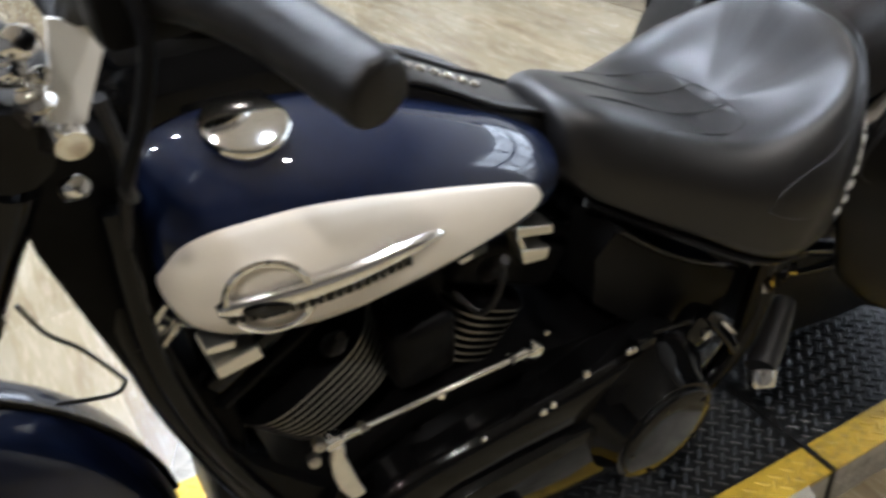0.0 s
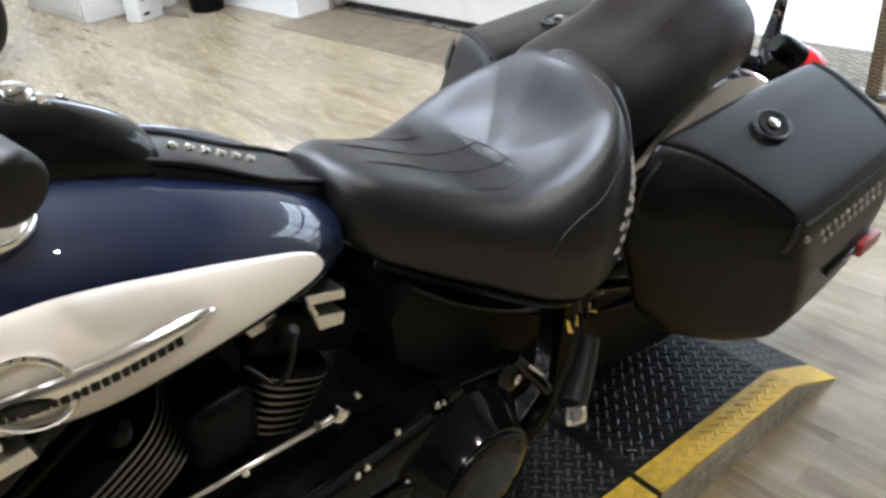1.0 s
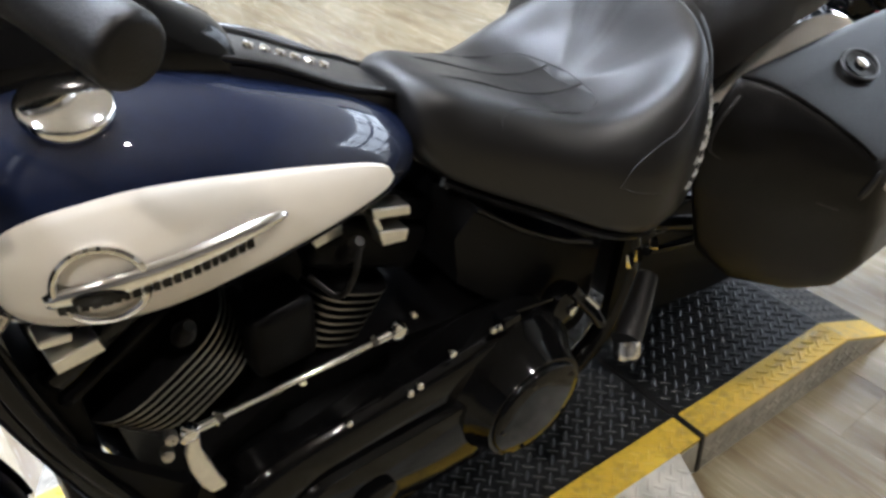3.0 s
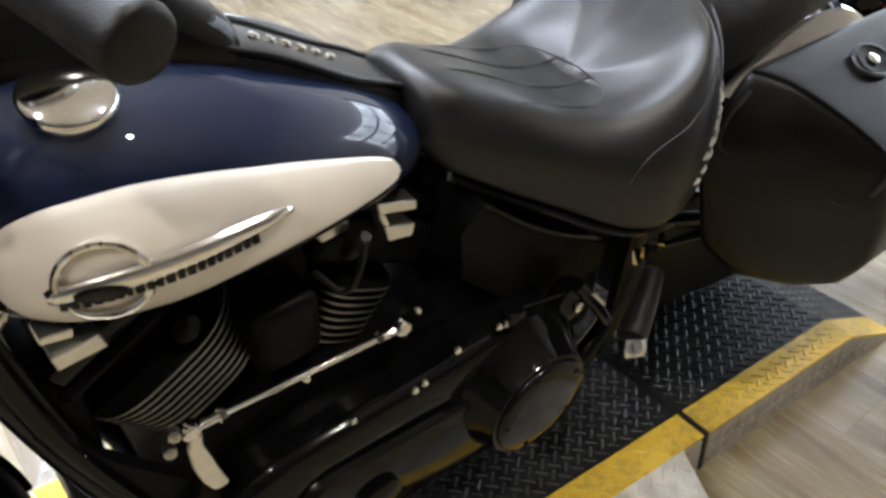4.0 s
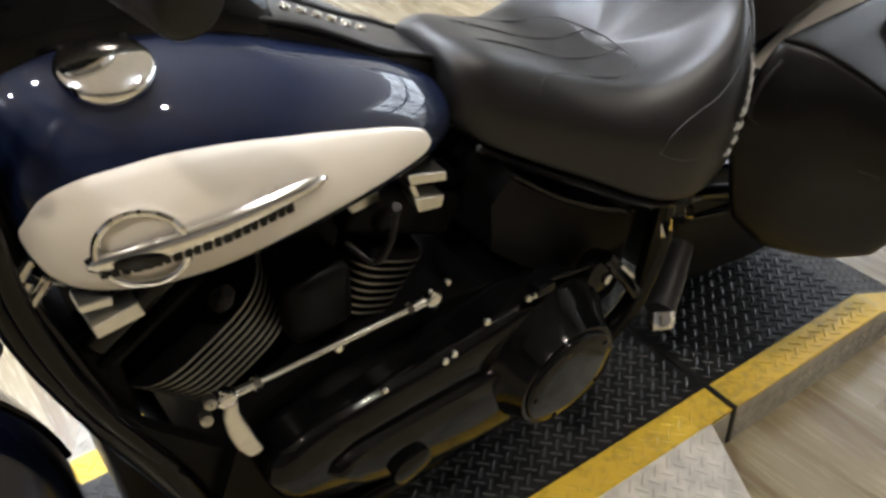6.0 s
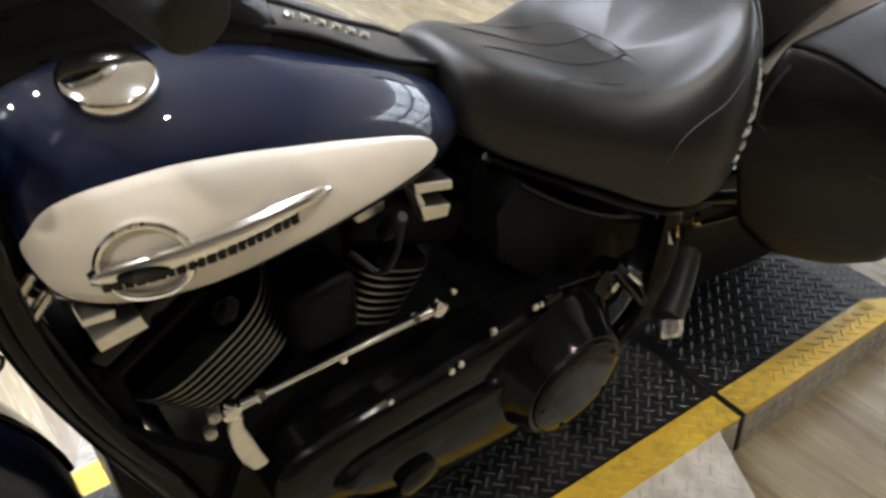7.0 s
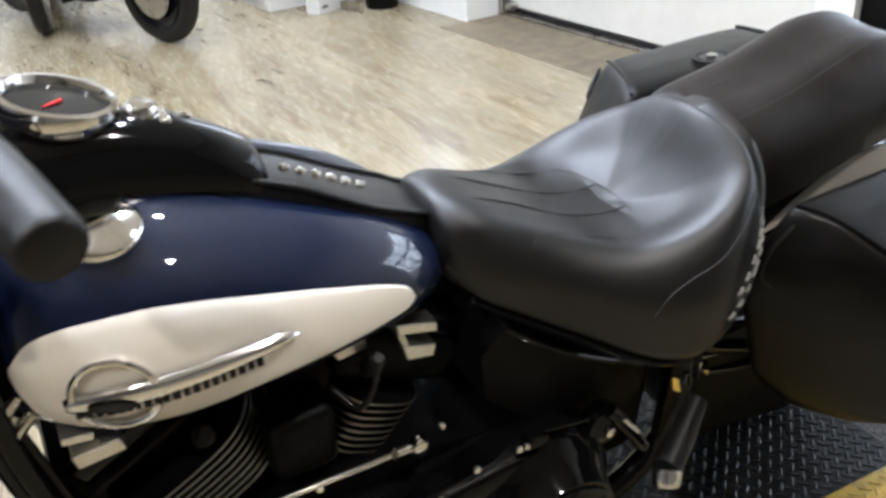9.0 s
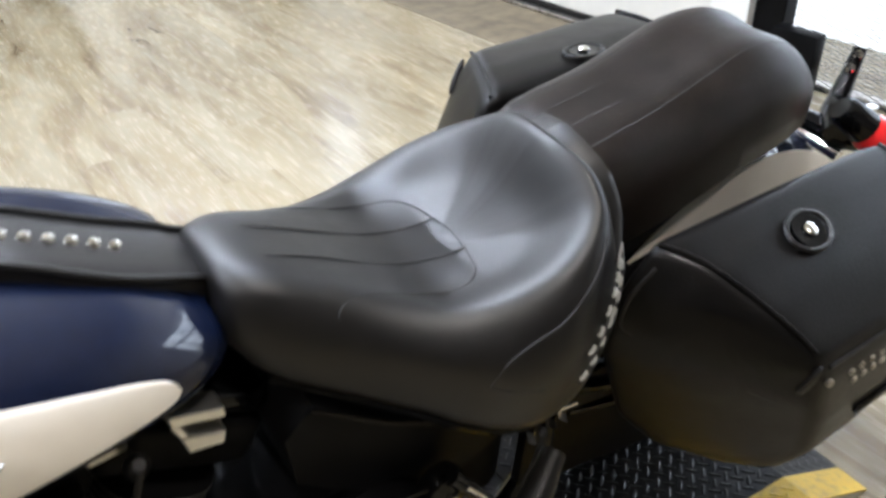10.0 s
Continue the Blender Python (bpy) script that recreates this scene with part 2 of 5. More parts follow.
def ramp_between(x, table):
    """Linear look-up, smoothed, of the columns that follow x in the table."""
    xs = [r[0] for r in table]
    return [float(np.interp(x, xs, [r[k] for r in table])) for k in range(1, len(table[0]))]


def smooth_rows(table, n):
    """The table's rows redrawn as n rows on smooth curves."""
    rows, out = np.array(table), []
    pts = [rows[0] * 2 - rows[1], *rows, rows[-1] * 2 - rows[-2]]
    for k in range(n):
        u = k / (n - 1) * (len(rows) - 1)
        i = min(int(u), len(rows) - 2)
        s = u - i
        a, b, c, d = pts[i:i + 4]
        out.append(0.5 * (2 * b + (c - a) * s + (2 * a - 5 * b + 4 * c - d) * s * s + (3 * b - a - 3 * c + d) * s ** 3))
    return out


def power(v, e):
    return math.copysign(abs(v) ** e, v)

# ---------------------------------------------------------------- the hall
EAST = 2.68
bm = boxed(-4.6, 6.0, -4.6, 7.1, -0.2, -0.012)
floor = setting("floor", bm, PLANK, "wood-look plank floor of the showroom, pale greyed oak", "floor")
bm = boxed(-4.5, 6.0, -4.5, 7.0, 3.2, 3.35)
setting("ceiling", bm, CEIL, "pale painted showroom ceiling with small lamps", "ceiling")
setting("wall_west", boxed(-4.6, -4.4, -4.5, 7.0, -0.01, 3.2), DARKWALL, "unseen showroom wall, coloured dark to dim reflections", "wall")
setting("wall_south", boxed(-4.4, 6.0, -4.6, -4.4, -0.01, 3.2), SOUTH, "unseen beige showroom wall, darkened to dim reflections", "wall")
setting("wall_north", boxed(-4.4, 6.0, 6.9, 7.1, -0.01, 3.2), WHITE, "white painted wall behind the parked motorcycles", "wall")

# east wall: a corner block, the roller door, a pier and the meshed window
bm = boxed(2.42, EAST + 0.3, 3.22, 6.9, 0, 3.2)
setting("wall_east", bm, WHITE, "white painted wall beside the roller door", "wall")
bm = boxed(EAST - 0.02, EAST + 0.3, 0.93, 1.10, 0, 3.2, 0.004)
box(bm, EAST - 0.02, EAST + 0.3, 1.10, 3.22, 2.6, 3.2)
setting("wall_pier", bm, WHITE, "white pier and lintel round the roller door", "wall")
bm = boxed(EAST, EAST + 0.3, -4.4, 0.93, 2.05, 3.2)
box(bm, EAST, EAST + 0.3, -4.4, -1.5, 0, 2.05)
setting("wall_window", bm, WHITE, "white wall round the meshed daylight window", "wall")
setting("threshold", boxed(2.24, EAST + 0.25, 1.0, 3.24, -0.05, 0.004, 0.002), CONCRETE, "bare brown concrete threshold before the roller door", "threshold")

roller_door = tagged(new("door_1", mesh_of(boxed(EAST + 0.06, EAST + 0.1, 1.1, 3.22, 0.045, 2.6), "door_1", DOOR, False)), "closed white sectional roller door", "door", kind="structure")
for k in range(5):
    part("door_panel", boxed(EAST + 0.04, EAST + 0.07, 1.105, 3.215, 0.05 + 0.51 * k, 0.555 + 0.51 * k, 0.006), DOOR, roller_door, smooth=False)
part("bottom_seal", boxed(EAST + 0.03, EAST + 0.1, 1.105, 3.215, 0.0, 0.05, 0.004), RUBBER, roller_door, "black rubber seal under the door")
part("bottom_rail", boxed(EAST - 0.005, EAST + 0.035, 1.105, 3.215, 0.006, 0.022, 0.003), BRUSHED, roller_door, "bright metal strip along the door's foot")
for y in (1.62, 3.1):
    part("door_roller", boxed(EAST - 0.03, EAST + 0.04, y, y + 0.05, 0.04, 0.085, 0.005), BRUSHED, roller_door, "metal roller bracket")
part("door_track", boxed(EAST - 0.03, EAST + 0.05, 3.17, 3.215, 0.0, 2.5, 0.004), BRUSHED, roller_door, "galvanised door track")

# the window: frame, mesh grille and daylight behind
window = tagged(new("window_1", mesh_of(boxed(EAST + 0.02, EAST + 0.1, 0.80, 0.928, 0, 2.05, 0.004), "window_1", SATIN, False)), "daylight opening with a black frame and diamond mesh grille", "window", kind="structure")
for y in (0.065, -1.2):
    part("window_post", boxed(EAST + 0.12, EAST + 0.17, y, y + 0.05, 0.0, 2.05, 0.003), WOOD, window, "tan upright post")
for y in (-0.58, -0.62):
    part("window_post", boxed(EAST + 0.12, EAST + 0.17, y - 0.015, y + 0.015, 0.9, 2.05, 0.003), SATIN, window, "black upright bar")
for z in (1.12, 1.62):
    part("window_rail", boxed(EAST + 0.12, EAST + 0.17, -1.5, 0.8, z, z + 0.05, 0.003), SATIN, window, "black cross bar")
part("window_rail", boxed(EAST + 0.12, EAST + 0.17, -1.5, 0.8, 0.0, 0.025, 0.003), BRUSHED, window)
bm = bmesh.new()
step, rise, wire = 0.062, 0.015, 0.0034
cols, rows = int(2.3 / step), int(1.9 / rise)
for k in range(cols):
    for side in (-1, 1):
        pts = []
        for r in range(rows + 1):
            pts.append(Vector((EAST + 0.08 + 0.002 * side, -1.5 + step * (k + 0.5) + side * step * 0.49 * (1 if r % 2 else -1), 0.02 + rise * r)))
        tube(pts, wire, 4, bm)
grille = part("mesh_grille", bm, SATIN, window, "black diamond wire mesh", smooth=False)
grille["kind"] = "stuff"
part("lock_box", boxed(EAST - 0.05, EAST + 0.02, 0.62, 0.80, 0.05, 0.26, 0.006), SATIN, window, "black lock box on the grille")
part("latch", boxed(EAST - 0.07, EAST + 0.0, 0.80, 0.89, 0.14, 0.2, 0.006), BRUSHED, window, "grey metal latch")
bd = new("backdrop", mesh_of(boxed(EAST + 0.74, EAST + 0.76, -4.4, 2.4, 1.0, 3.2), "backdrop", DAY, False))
tagged(new("backdrop", mesh_of(boxed(EAST + 0.738, EAST + 0.758, -4.4, 2.4, -0.3, 0.999), "backdrop", PAVE, False)), "pale self-lit backdrop sheet for the wall across the yard", "backdrop", kind="structure")
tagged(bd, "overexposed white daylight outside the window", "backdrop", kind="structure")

# the paving glows by itself; its sunlight is in the material
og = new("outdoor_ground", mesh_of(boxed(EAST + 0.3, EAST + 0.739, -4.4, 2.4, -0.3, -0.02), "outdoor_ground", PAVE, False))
tagged(og, "pale self-lit slab for the paving outside the window", "ground", kind="structure")

# ceiling lamps, with fixtures for the added fill spots too
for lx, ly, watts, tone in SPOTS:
    lamp = thing("ceiling_spot", pose(lx, ly, 3.2), "small round white ceiling spot lamp, inferred from glints or added as fill", "lamp", "spot lamps in the ceiling")
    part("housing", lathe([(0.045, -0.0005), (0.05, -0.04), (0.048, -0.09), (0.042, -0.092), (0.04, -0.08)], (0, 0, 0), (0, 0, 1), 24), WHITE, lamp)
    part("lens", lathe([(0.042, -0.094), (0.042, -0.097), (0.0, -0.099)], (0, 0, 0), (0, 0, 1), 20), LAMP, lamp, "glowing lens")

# glazed upper pane in the white wall beside the roller door
pane = tagged(new("window_2", mesh_of(boxed(2.395, 2.419, 3.27, 3.85, 0.85, 2.35, 0.004), "window_2", WHITE, False)), "white framed pane full of daylight", "window", kind="structure")
part("glass_pane", boxed(2.388, 2.393, 3.33, 3.79, 0.92, 2.28), PANE, pane, "bright daylit pane", smooth=False)

# ---------------------------------------------------------------- the tread-plate platform
H = 0.09
W = 0.301


def lugs(bm, x0, x1, y0, y1, at, keep=lambda x, y: True, pitch=0.0285):
    """Raised lugs of tread plate in two directions; at(x, y) gives the place and the up direction on the plate."""
    for i in range(int((x1 - x0) / pitch) + 2):
        for j in range(int((y1 - y0) / pitch) + 2):
            for shift, turn in ((0, 1), (0.5, -1)):
                x, y = x0 + (i + shift) * pitch, y0 + (j + shift) * pitch
                if not (x0 + 0.009 < x < x1 - 0.009 and y0 + 0.009 < y < y1 - 0.009 and keep(x, y)):
                    continue
                o, ex, ey, up = at(x, y)
                a = (ex + turn * ey).normalized()
                b = up.cross(a)
                f = [bm.verts.new(o + q) for q in (-0.0132 * a, -0.0070 * a - 0.0031 * b, 0.0070 * a - 0.0031 * b, 0.0132 * a, 0.0070 * a + 0.0031 * b, -0.0070 * a + 0.0031 * b, -0.0085 * a + 0.0016 * up, 0.0085 * a + 0.0016 * up)]
                for q in ((0, 1, 6), (1, 2, 7, 6), (2, 3, 7), (3, 4, 7), (4, 5, 6, 7), (5, 0, 6)):
                    bm.faces.new([f[k] for k in q])
    return bm


X3, Y3, Z3 = Vector((1, 0, 0)), Vector((0, 1, 0)), Vector((0, 0, 1))


def flat(x, y):
    return Vector((x, y, H + 0.0005)), X3, Y3, Z3


STRIPE = 0.065
PLATFORM = pose(0.468, -0.385, 0, 0, 0, -7.5) @ pose(-0.466, W, 0)


def platform(name, x0, x1, ends, label):
    """A section of the platform: deck, painted edges and side plates."""
    top = thing(name, PLATFORM, label, "platform", "platform sections")
    part("deck", boxed(x0, x1, -W + STRIPE, W - STRIPE, H - 0.006, H), PLATE, top, "black diamond tread deck", smooth=False)
    lug = part("tread_pattern", lugs(bmesh.new(), x0, x1, -W + STRIPE, W - STRIPE, flat), WORN, top, smooth=False)
    lug["kind"] = "stuff"
    for side in (-1, 1):
        y0, y1 = sorted((side * W, side * (W - STRIPE)))
        part("edge_stripe", boxed(x0, x1, y0, y1, H - 0.006, H), YELLOW, top, "worn yellow painted edge", smooth=False)
        lug = part("stripe_tread", lugs(bmesh.new(), x0, x1, y0, y1, flat), YELLOW, top, smooth=False)
        lug["kind"] = "stuff"
    return top


SEAM = 0.466
front = platform("platform_section", -0.555, SEAM - 0.006, None, "black tread-plate platform section with yellow edges and sloping aprons")
rear = platform("platform_section", SEAM + 0.006, 0.903, None, "black tread-plate platform section with yellow edges and a ramped end")
# rear end slopes down to the floor
run, d = 0.19, Vector((0.19, 0, -H + 0.006)).normalized()
upn = Vector((H, 0, 0.19)).normalized()


def sloped(x, y):
    s = (x - 0.903) / 0.184
    return Vector((x, y, H - s * (H - 0.006) + 0.0006)), d, Y3, upn


def slope_plate(y0, y1):
    bm = bmesh.new()
    rings = [[(0.903, y, H), (1.087, y, 0.006), (1.087, y, 0.001), (0.903, y, H - 0.006)] for y in (y0, y1)]
    return loft(rings, bm=bm)


part("end_ramp", slope_plate(-W + STRIPE, W - STRIPE), PLATE, rear, "black tread ramp end", smooth=False)
lug = part("ramp_tread", lugs(bmesh.new(), 0.903, 1.087, -W + STRIPE, W - STRIPE, sloped), WORN, rear, smooth=False)
lug["kind"] = "stuff"
for side in (-1, 1):
    y0, y1 = sorted((side * W, side * (W - STRIPE)))
    part("ramp_stripe", slope_plate(y0, y1), YELLOW, rear, "worn yellow painted ramp edge", smooth=False)
    # upright side plates of the rear section, running out to the ramp's toe
    bm = bmesh.new()
    ring = [(SEAM + 0.006, H - 0.007), (0.903, H - 0.007), (1.080, 0.004), (1.080, 0.0), (SEAM + 0.006, 0.0)]
    loft([[(x, side * (W - 0.006), z) for x, z in ring], [(x, side * (W + 0.0), z) for x, z in ring]], bm=bm)
    part("side_plate", bm, STEEL, rear, "scuffed bare tread-plate side", smooth=False)

    def upright(x, z, side=side):
        return Vector((x, side * (W + 0.0004), z)), X3, Z3, Vector((0, side, 0))

    lug = part("side_tread", lugs(bmesh.new(), SEAM + 0.006, 1.045, 0.002, H - 0.008, upright, lambda x, z: x < 0.9 or z < (1.080 - x) / 0.177 * H - 0.02, 0.0285), STEEL, rear, smooth=False)
    lug["kind"] = "stuff"
    # aprons of the front section slope out to the floor
    out = Vector((0, side * 0.2, -H + 0.006)).normalized()
    n = Vector((0, side * (H - 0.006), 0.2)).normalized()
    bm = bmesh.new()
    x1 = 0.405
    loft([[(x, side * W, H - 0.001), (x + dx, side * (W + 0.2), 0.005), (x + dx, side * (W + 0.2), 0.0), (x, side * (W - 0.006), H - 0.012)] for x, dx in ((-0.555, 0.05), (x1, -0.05))], bm=bm)
    part("apron", bm, STEEL, front, "bright bare tread-plate apron", smooth=False)

    def aproned(x, v, side=side, out=out, n=n):
        return Vector((x, side * W, H - 0.001)) + v * out + 0.0005 * n, X3, out, n

    lug = part("apron_tread", lugs(bmesh.new(), -0.555, x1, 0.0, 0.212, aproned, lambda x, v: -0.555 + 0.24 * v < x - 0.012 and x + 0.012 < x1 - 0.24 * v), STEEL, front, smooth=False)
    lug["kind"] = "stuff"
    part("side_plate", boxed(-0.555, SEAM - 0.006, *sorted((side * (W - 0.007), side * (W - 0.001))), 0.0, H - 0.013), STEEL, front, smooth=False)
part("end_plate", boxed(-0.561, -0.5555, -W, W, 0.0, H - 0.002, 0.001), STEEL, front, "bare end plate", smooth=False)
for side in (-1, 1):
    y0, y1 = sorted((side * (W - 0.001), side * (W - STRIPE)))
    part("end_stripe", boxed(-0.5645, -0.5615, y0, y1, 0.002, H - 0.001), YELLOW, front, "yellow painted end corner", smooth=False)
part("wheel_tongue", boxed(-1.35, -0.568, -0.2, 0.2, 0.0, H - 0.002, 0.003), PLATE, front, "narrow black tongue under the front wheel", smooth=False)
part("joint_strip", boxed(SEAM - 0.0055, SEAM + 0.0055, -W - 0.002, W + 0.002, 0.0, H + 0.003, 0.001), RUBBER, front, "black rubber strip in the joint", smooth=False)

# floor planks: 300 of them, about half a metre to five metres round the platform
shared = []
for k in range(4):
    shared.append(mesh_of(boxed(-0.08995, 0.08995, -0.6079, 0.6079, -0.011, 0.0, 0.0004, 1), "plank", PLANK, False))
for i in range(24):
    x = -1.3 + 0.18 * i
    for j in range(8):
        y = -2.3 + 1.216 * j + 0.405 * (i % 3)
        ob = new("plank", shared[(i * 3 + j) % 4])
        ob.parent = floor
        ob.matrix_world = pose(0, 0, 0, 0, 0, -4) @ pose(x, y, 0.0)

# ---------------------------------------------------------------- the motorcycle
# its own frame: x to the rear, y to its right side, z up from the deck; it leans on its stand
BIKE = pose(0, 0, 0, 0, 0, -4) @ pose(0, 0, H, 8, 0, 0)
bike = thing("motorcycle", BIKE, "dark blue and cream touring motorcycle with black leather saddlebags", "motorcycle")

# --- fuel tank: x, half width, top, widest level, bottom
TANK = [
    (-0.466, 0.030, 0.800, 0.765, 0.730),
    (-0.460, 0.075, 0.845, 0.765, 0.700),
    (-0.440, 0.118, 0.882, 0.765, 0.682),
    (-0.390, 0.150, 0.902, 0.762, 0.668),
    (-0.320, 0.170, 0.898, 0.755, 0.664),
    (-0.240, 0.173, 0.880, 0.746, 0.666),
    (-0.160, 0.166, 0.852, 0.738, 0.672),
    (-0.080, 0.150, 0.818, 0.727, 0.678),
    (-0.030, 0.132, 0.790, 0.720, 0.684),
    (0.005, 0.107, 0.765, 0.716, 0.688),
    (0.025, 0.070, 0.740, 0.712, 0.695),
    (0.032, 0.030, 0.722, 0.708, 0.698),
]


def tank_half(x, z):
    """Half width of the tank at a length and a height."""
    w, top, mid, low = ramp_between(x, TANK_FINE)
    s = (z - mid) / (top - mid) if z > mid else (mid - z) / (mid - low)
    e = 2.2 if z > mid else 3.0
    return w * max(0.0, 1 - min(1, abs(s)) ** e) ** (1 / e)


TANK_FINE = [tuple(r) for r in smooth_rows(TANK, 120)]
rings = []
for x, w, top, mid, low in TANK_FINE:
    ring = []
    for k in range(96):
        a = 2 * math.pi * k / 96
        c, s = math.cos(a), math.sin(a)
        e = 2 / 2.2 if s > 0 else 2 / 3.0
        y = w * power(c, e)
        dip = 0.016 * math.exp(-(y / 0.055) ** 2) * min(1, max(0, (x + 0.27) / 0.1)) if s > 0 else 0
        swell = 0.014 * math.exp(-((y - 0.095) / 0.045) ** 2) * min(1, max(0, (x + 0.40) / 0.15)) if s > 0 else 0
        ring.append((x, y, mid + ((top - mid) if s > 0 else (mid - low)) * power(s, e) - dip + swell))
    rings.append(ring)
tank = part("fuel_tank", loft(rings), BLUE, bike, "deep blue metallic painted fuel tank")

# cream panel: a drop shape on each flank, rim raised a hair
PANEL_TOP = [(-0.453, 0.765), (-0.45, 0.781), (-0.432, 0.811), (-0.405, 0.826), (-0.372, 0.832), (-0.328, 0.833), (-0.281, 0.826), (-0.229, 0.813), (-0.169, 0.795), (-0.10, 0.769), (-0.064, 0.751), (-0.052, 0.740), (-0.047, 0.729)]
PANEL_LOW = [(-0.453, 0.765), (-0.45, 0.747), (-0.440, 0.723), (-0.42, 0.703), (-0.395, 0.692), (-0.36, 0.690), (-0.31, 0.699), (-0.246, 0.711), (-0.182, 0.715), (-0.107, 0.716), (-0.065, 0.718), (-0.052, 0.722), (-0.047, 0.729)]


def flank(x, z, side, proud):
    return Vector((x, side * (tank_half(x, z) + proud), z))


def on_flank(upper, lower, side, proud, across=26, along=90):
    bm = bmesh.new()
    grid = []
    x0, x1 = upper[0][0], upper[-1][0]
    for i in range(along + 1):
        x = x0 + (x1 - x0) * 0.5 * (1 - math.cos(math.pi * i / along))
        zt, zb = ramp_between(x, upper)[0], ramp_between(x, lower)[0]
        grid.append([bm.verts.new(flank(x, zb + (zt - zb) * j / across, side, proud if 0 < j < across and 0 < i < along else 0.0002)) for j in range(across + 1)])
    for a, b in zip(grid, grid[1:]):
        for j in range(across):
            bm.faces.new((a[j], a[j + 1], b[j + 1], b[j]))
    return bm


SMOOTH_TOP = [tuple(r) for r in smooth_rows(PANEL_TOP, 50)]
SMOOTH_LOW = [tuple(r) for r in smooth_rows(PANEL_LOW, 50)]
for side in (-1, 1):
    part("painted_panel", on_flank(SMOOTH_TOP, SMOOTH_LOW, side, 0.0016), CREAM, tank, "cream painted drop-shaped panel")

# tank badge: ring, long spear and lettering bars
def badge(side):
    pts = [flank(-0.372 + 0.036 * math.cos(a), 0.757 + 0.041 * math.sin(a), side, 0.006) for a in [2 * math.pi * k / 40 for k in range(40)]]
    part("badge_ring", tube(pts, 0.0042, 8, closed=True), CHROME, tank, "chrome badge ring")
    line = [(-0.417, 0.748, 0.006), (-0.405, 0.751, 0.010), (-0.36, 0.757, 0.0125), (-0.31, 0.7615, 0.012), (-0.26, 0.7655, 0.010), (-0.222, 0.767, 0.0075), (-0.203, 0.7665, 0.005), (-0.195, 0.765, 0.0015)]
    rows = smooth_rows(line, 40)
    curve = np.polyfit([r[0] for r in rows], [tank_half(r[0], r[1]) for r in rows], 3)
    rings = []
    for x, z, h in rows:
        y = float(np.polyval(curve, x)) + 0.0045
        ring = []
        for k in range(13):
            a = math.pi * k / 12
            ring.append(Vector((x, side * (y + 0.0085 * min(1, h / 0.008) * math.sin(a)), z - h * math.cos(a))))
        rings.append(ring)
    part("badge_spear", loft(rings, closed=False, caps=False), POLISH, tank, "chrome spear-shaped badge bar", angle=80)
    bm = bmesh.new()
    loft([[flank(-0.378 + 0.021 * g * math.cos(a), 0.752 + 0.0085 * g * math.sin(a), side, p) for a in [2 * math.pi * k / 24 for k in range(24)]] for g, p in ((1.0, 0.006), (1.0, 0.0142), (0.85, 0.0156))], bm=bm)
    part("badge_emblem", bm, GLOSS, tank, "dark emblem in the badge ring")
    rng = random.Random(3)
    x = -0.41
    while x < -0.244:
        w = rng.uniform(0.005, 0.008)
        z = ramp_between(x, [(r[0], r[1]) for r in line])[0] - 0.0085
        h = 0.0052
        rings = [[flank(x + k * w, z + dz * h, side, 0.0125) for dz in (-1, 1)] for k in (0, 1)]
        bm = bmesh.new()
        a, b = rings
        q = [bm.verts.new(v) for v in (a[0], b[0], b[1], a[1])] + [bm.verts.new(Vector((v.x, v.y - side * 0.006, v.z))) for v in (a[0], b[0], b[1], a[1])]
        for f in ((0, 1, 2, 3), (4, 5, 6, 7), (0, 1, 5, 4), (1, 2, 6, 5), (2, 3, 7, 6), (3, 0, 4, 7)):
            bm.faces.new([q[i] for i in f])
        part("lettering_bar", bm, GLOSS, tank, smooth=False)
        x += w + 0.0022


badge(-1)
badge(1)

# filler cap on the left, gauge on the right
for side, nm in ((-1, "filler_cap"), (1, "fuel_gauge")):
    up = Vector((0.06, side * 0.2, 0.97)).normalized()
    part(nm, lathe([(0.036, -0.014), (0.039, -0.004), (0.0405, 0.003), (0.0400, 0.0075), (0.0386, 0.0098)] + [(r, 0.0130 - 0.27 + math.sqrt(0.27 ** 2 - r * r)) for r in (0.037, 0.034, 0.030, 0.026, 0.022, 0.018, 0.014, 0.010, 0.006, 0.002)], (-0.343, side * 0.080, 0.882), up, 56), CHROME, bike, "domed chrome filler cap")

# --- console: black hood, speedometer, leather strip with rivets
HOOD = [(-0.455, 0.040, 0.950, 0.87), (-0.42, 0.050, 0.962, 0.87), (-0.36, 0.053, 0.965, 0.865), (-0.30, 0.053, 0.958, 0.86), (-0.25, 0.052, 0.942, 0.855), (-0.21, 0.050, 0.920, 0.85), (-0.185, 0.047, 0.903, 0.845), (-0.168, 0.042, 0.888, 0.84), (-0.160, 0.030, 0.868, 0.838)]
rings = []
for x, w, top, low in smooth_rows(HOOD, 26):
    rings.append([(x, w * power(math.cos(a), 0.75), low + (top - low) * power(max(0, math.sin(a)), 0.75)) for a in [math.pi * k / 20 for k in range(21)]] + [(x, -w, low - 0.02), (x, w, low - 0.02)])
console = part("console_hood", loft(rings), GLOSS, bike, "gloss black console hood on the tank")
axis = Vector((0.28, 0, 0.96)).normalized()
speedo_at = Vector((-0.345, 0.010, 0.962))
speedo = part("speedometer", lathe([(0.050, -0.004), (0.054, 0.002), (0.056, 0.012), (0.054, 0.019), (0.048, 0.020), (0.045, 0.014), (0.0445, 0.012)], speedo_at, axis, 40), CHROME, bike, "chrome speedometer bezel")
part("gauge_face", lathe([(0.0442, 0.009), (0.0442, 0.0125), (0.0, 0.013)], speedo_at, axis, 40), GAUGE, speedo, "dark dial face")
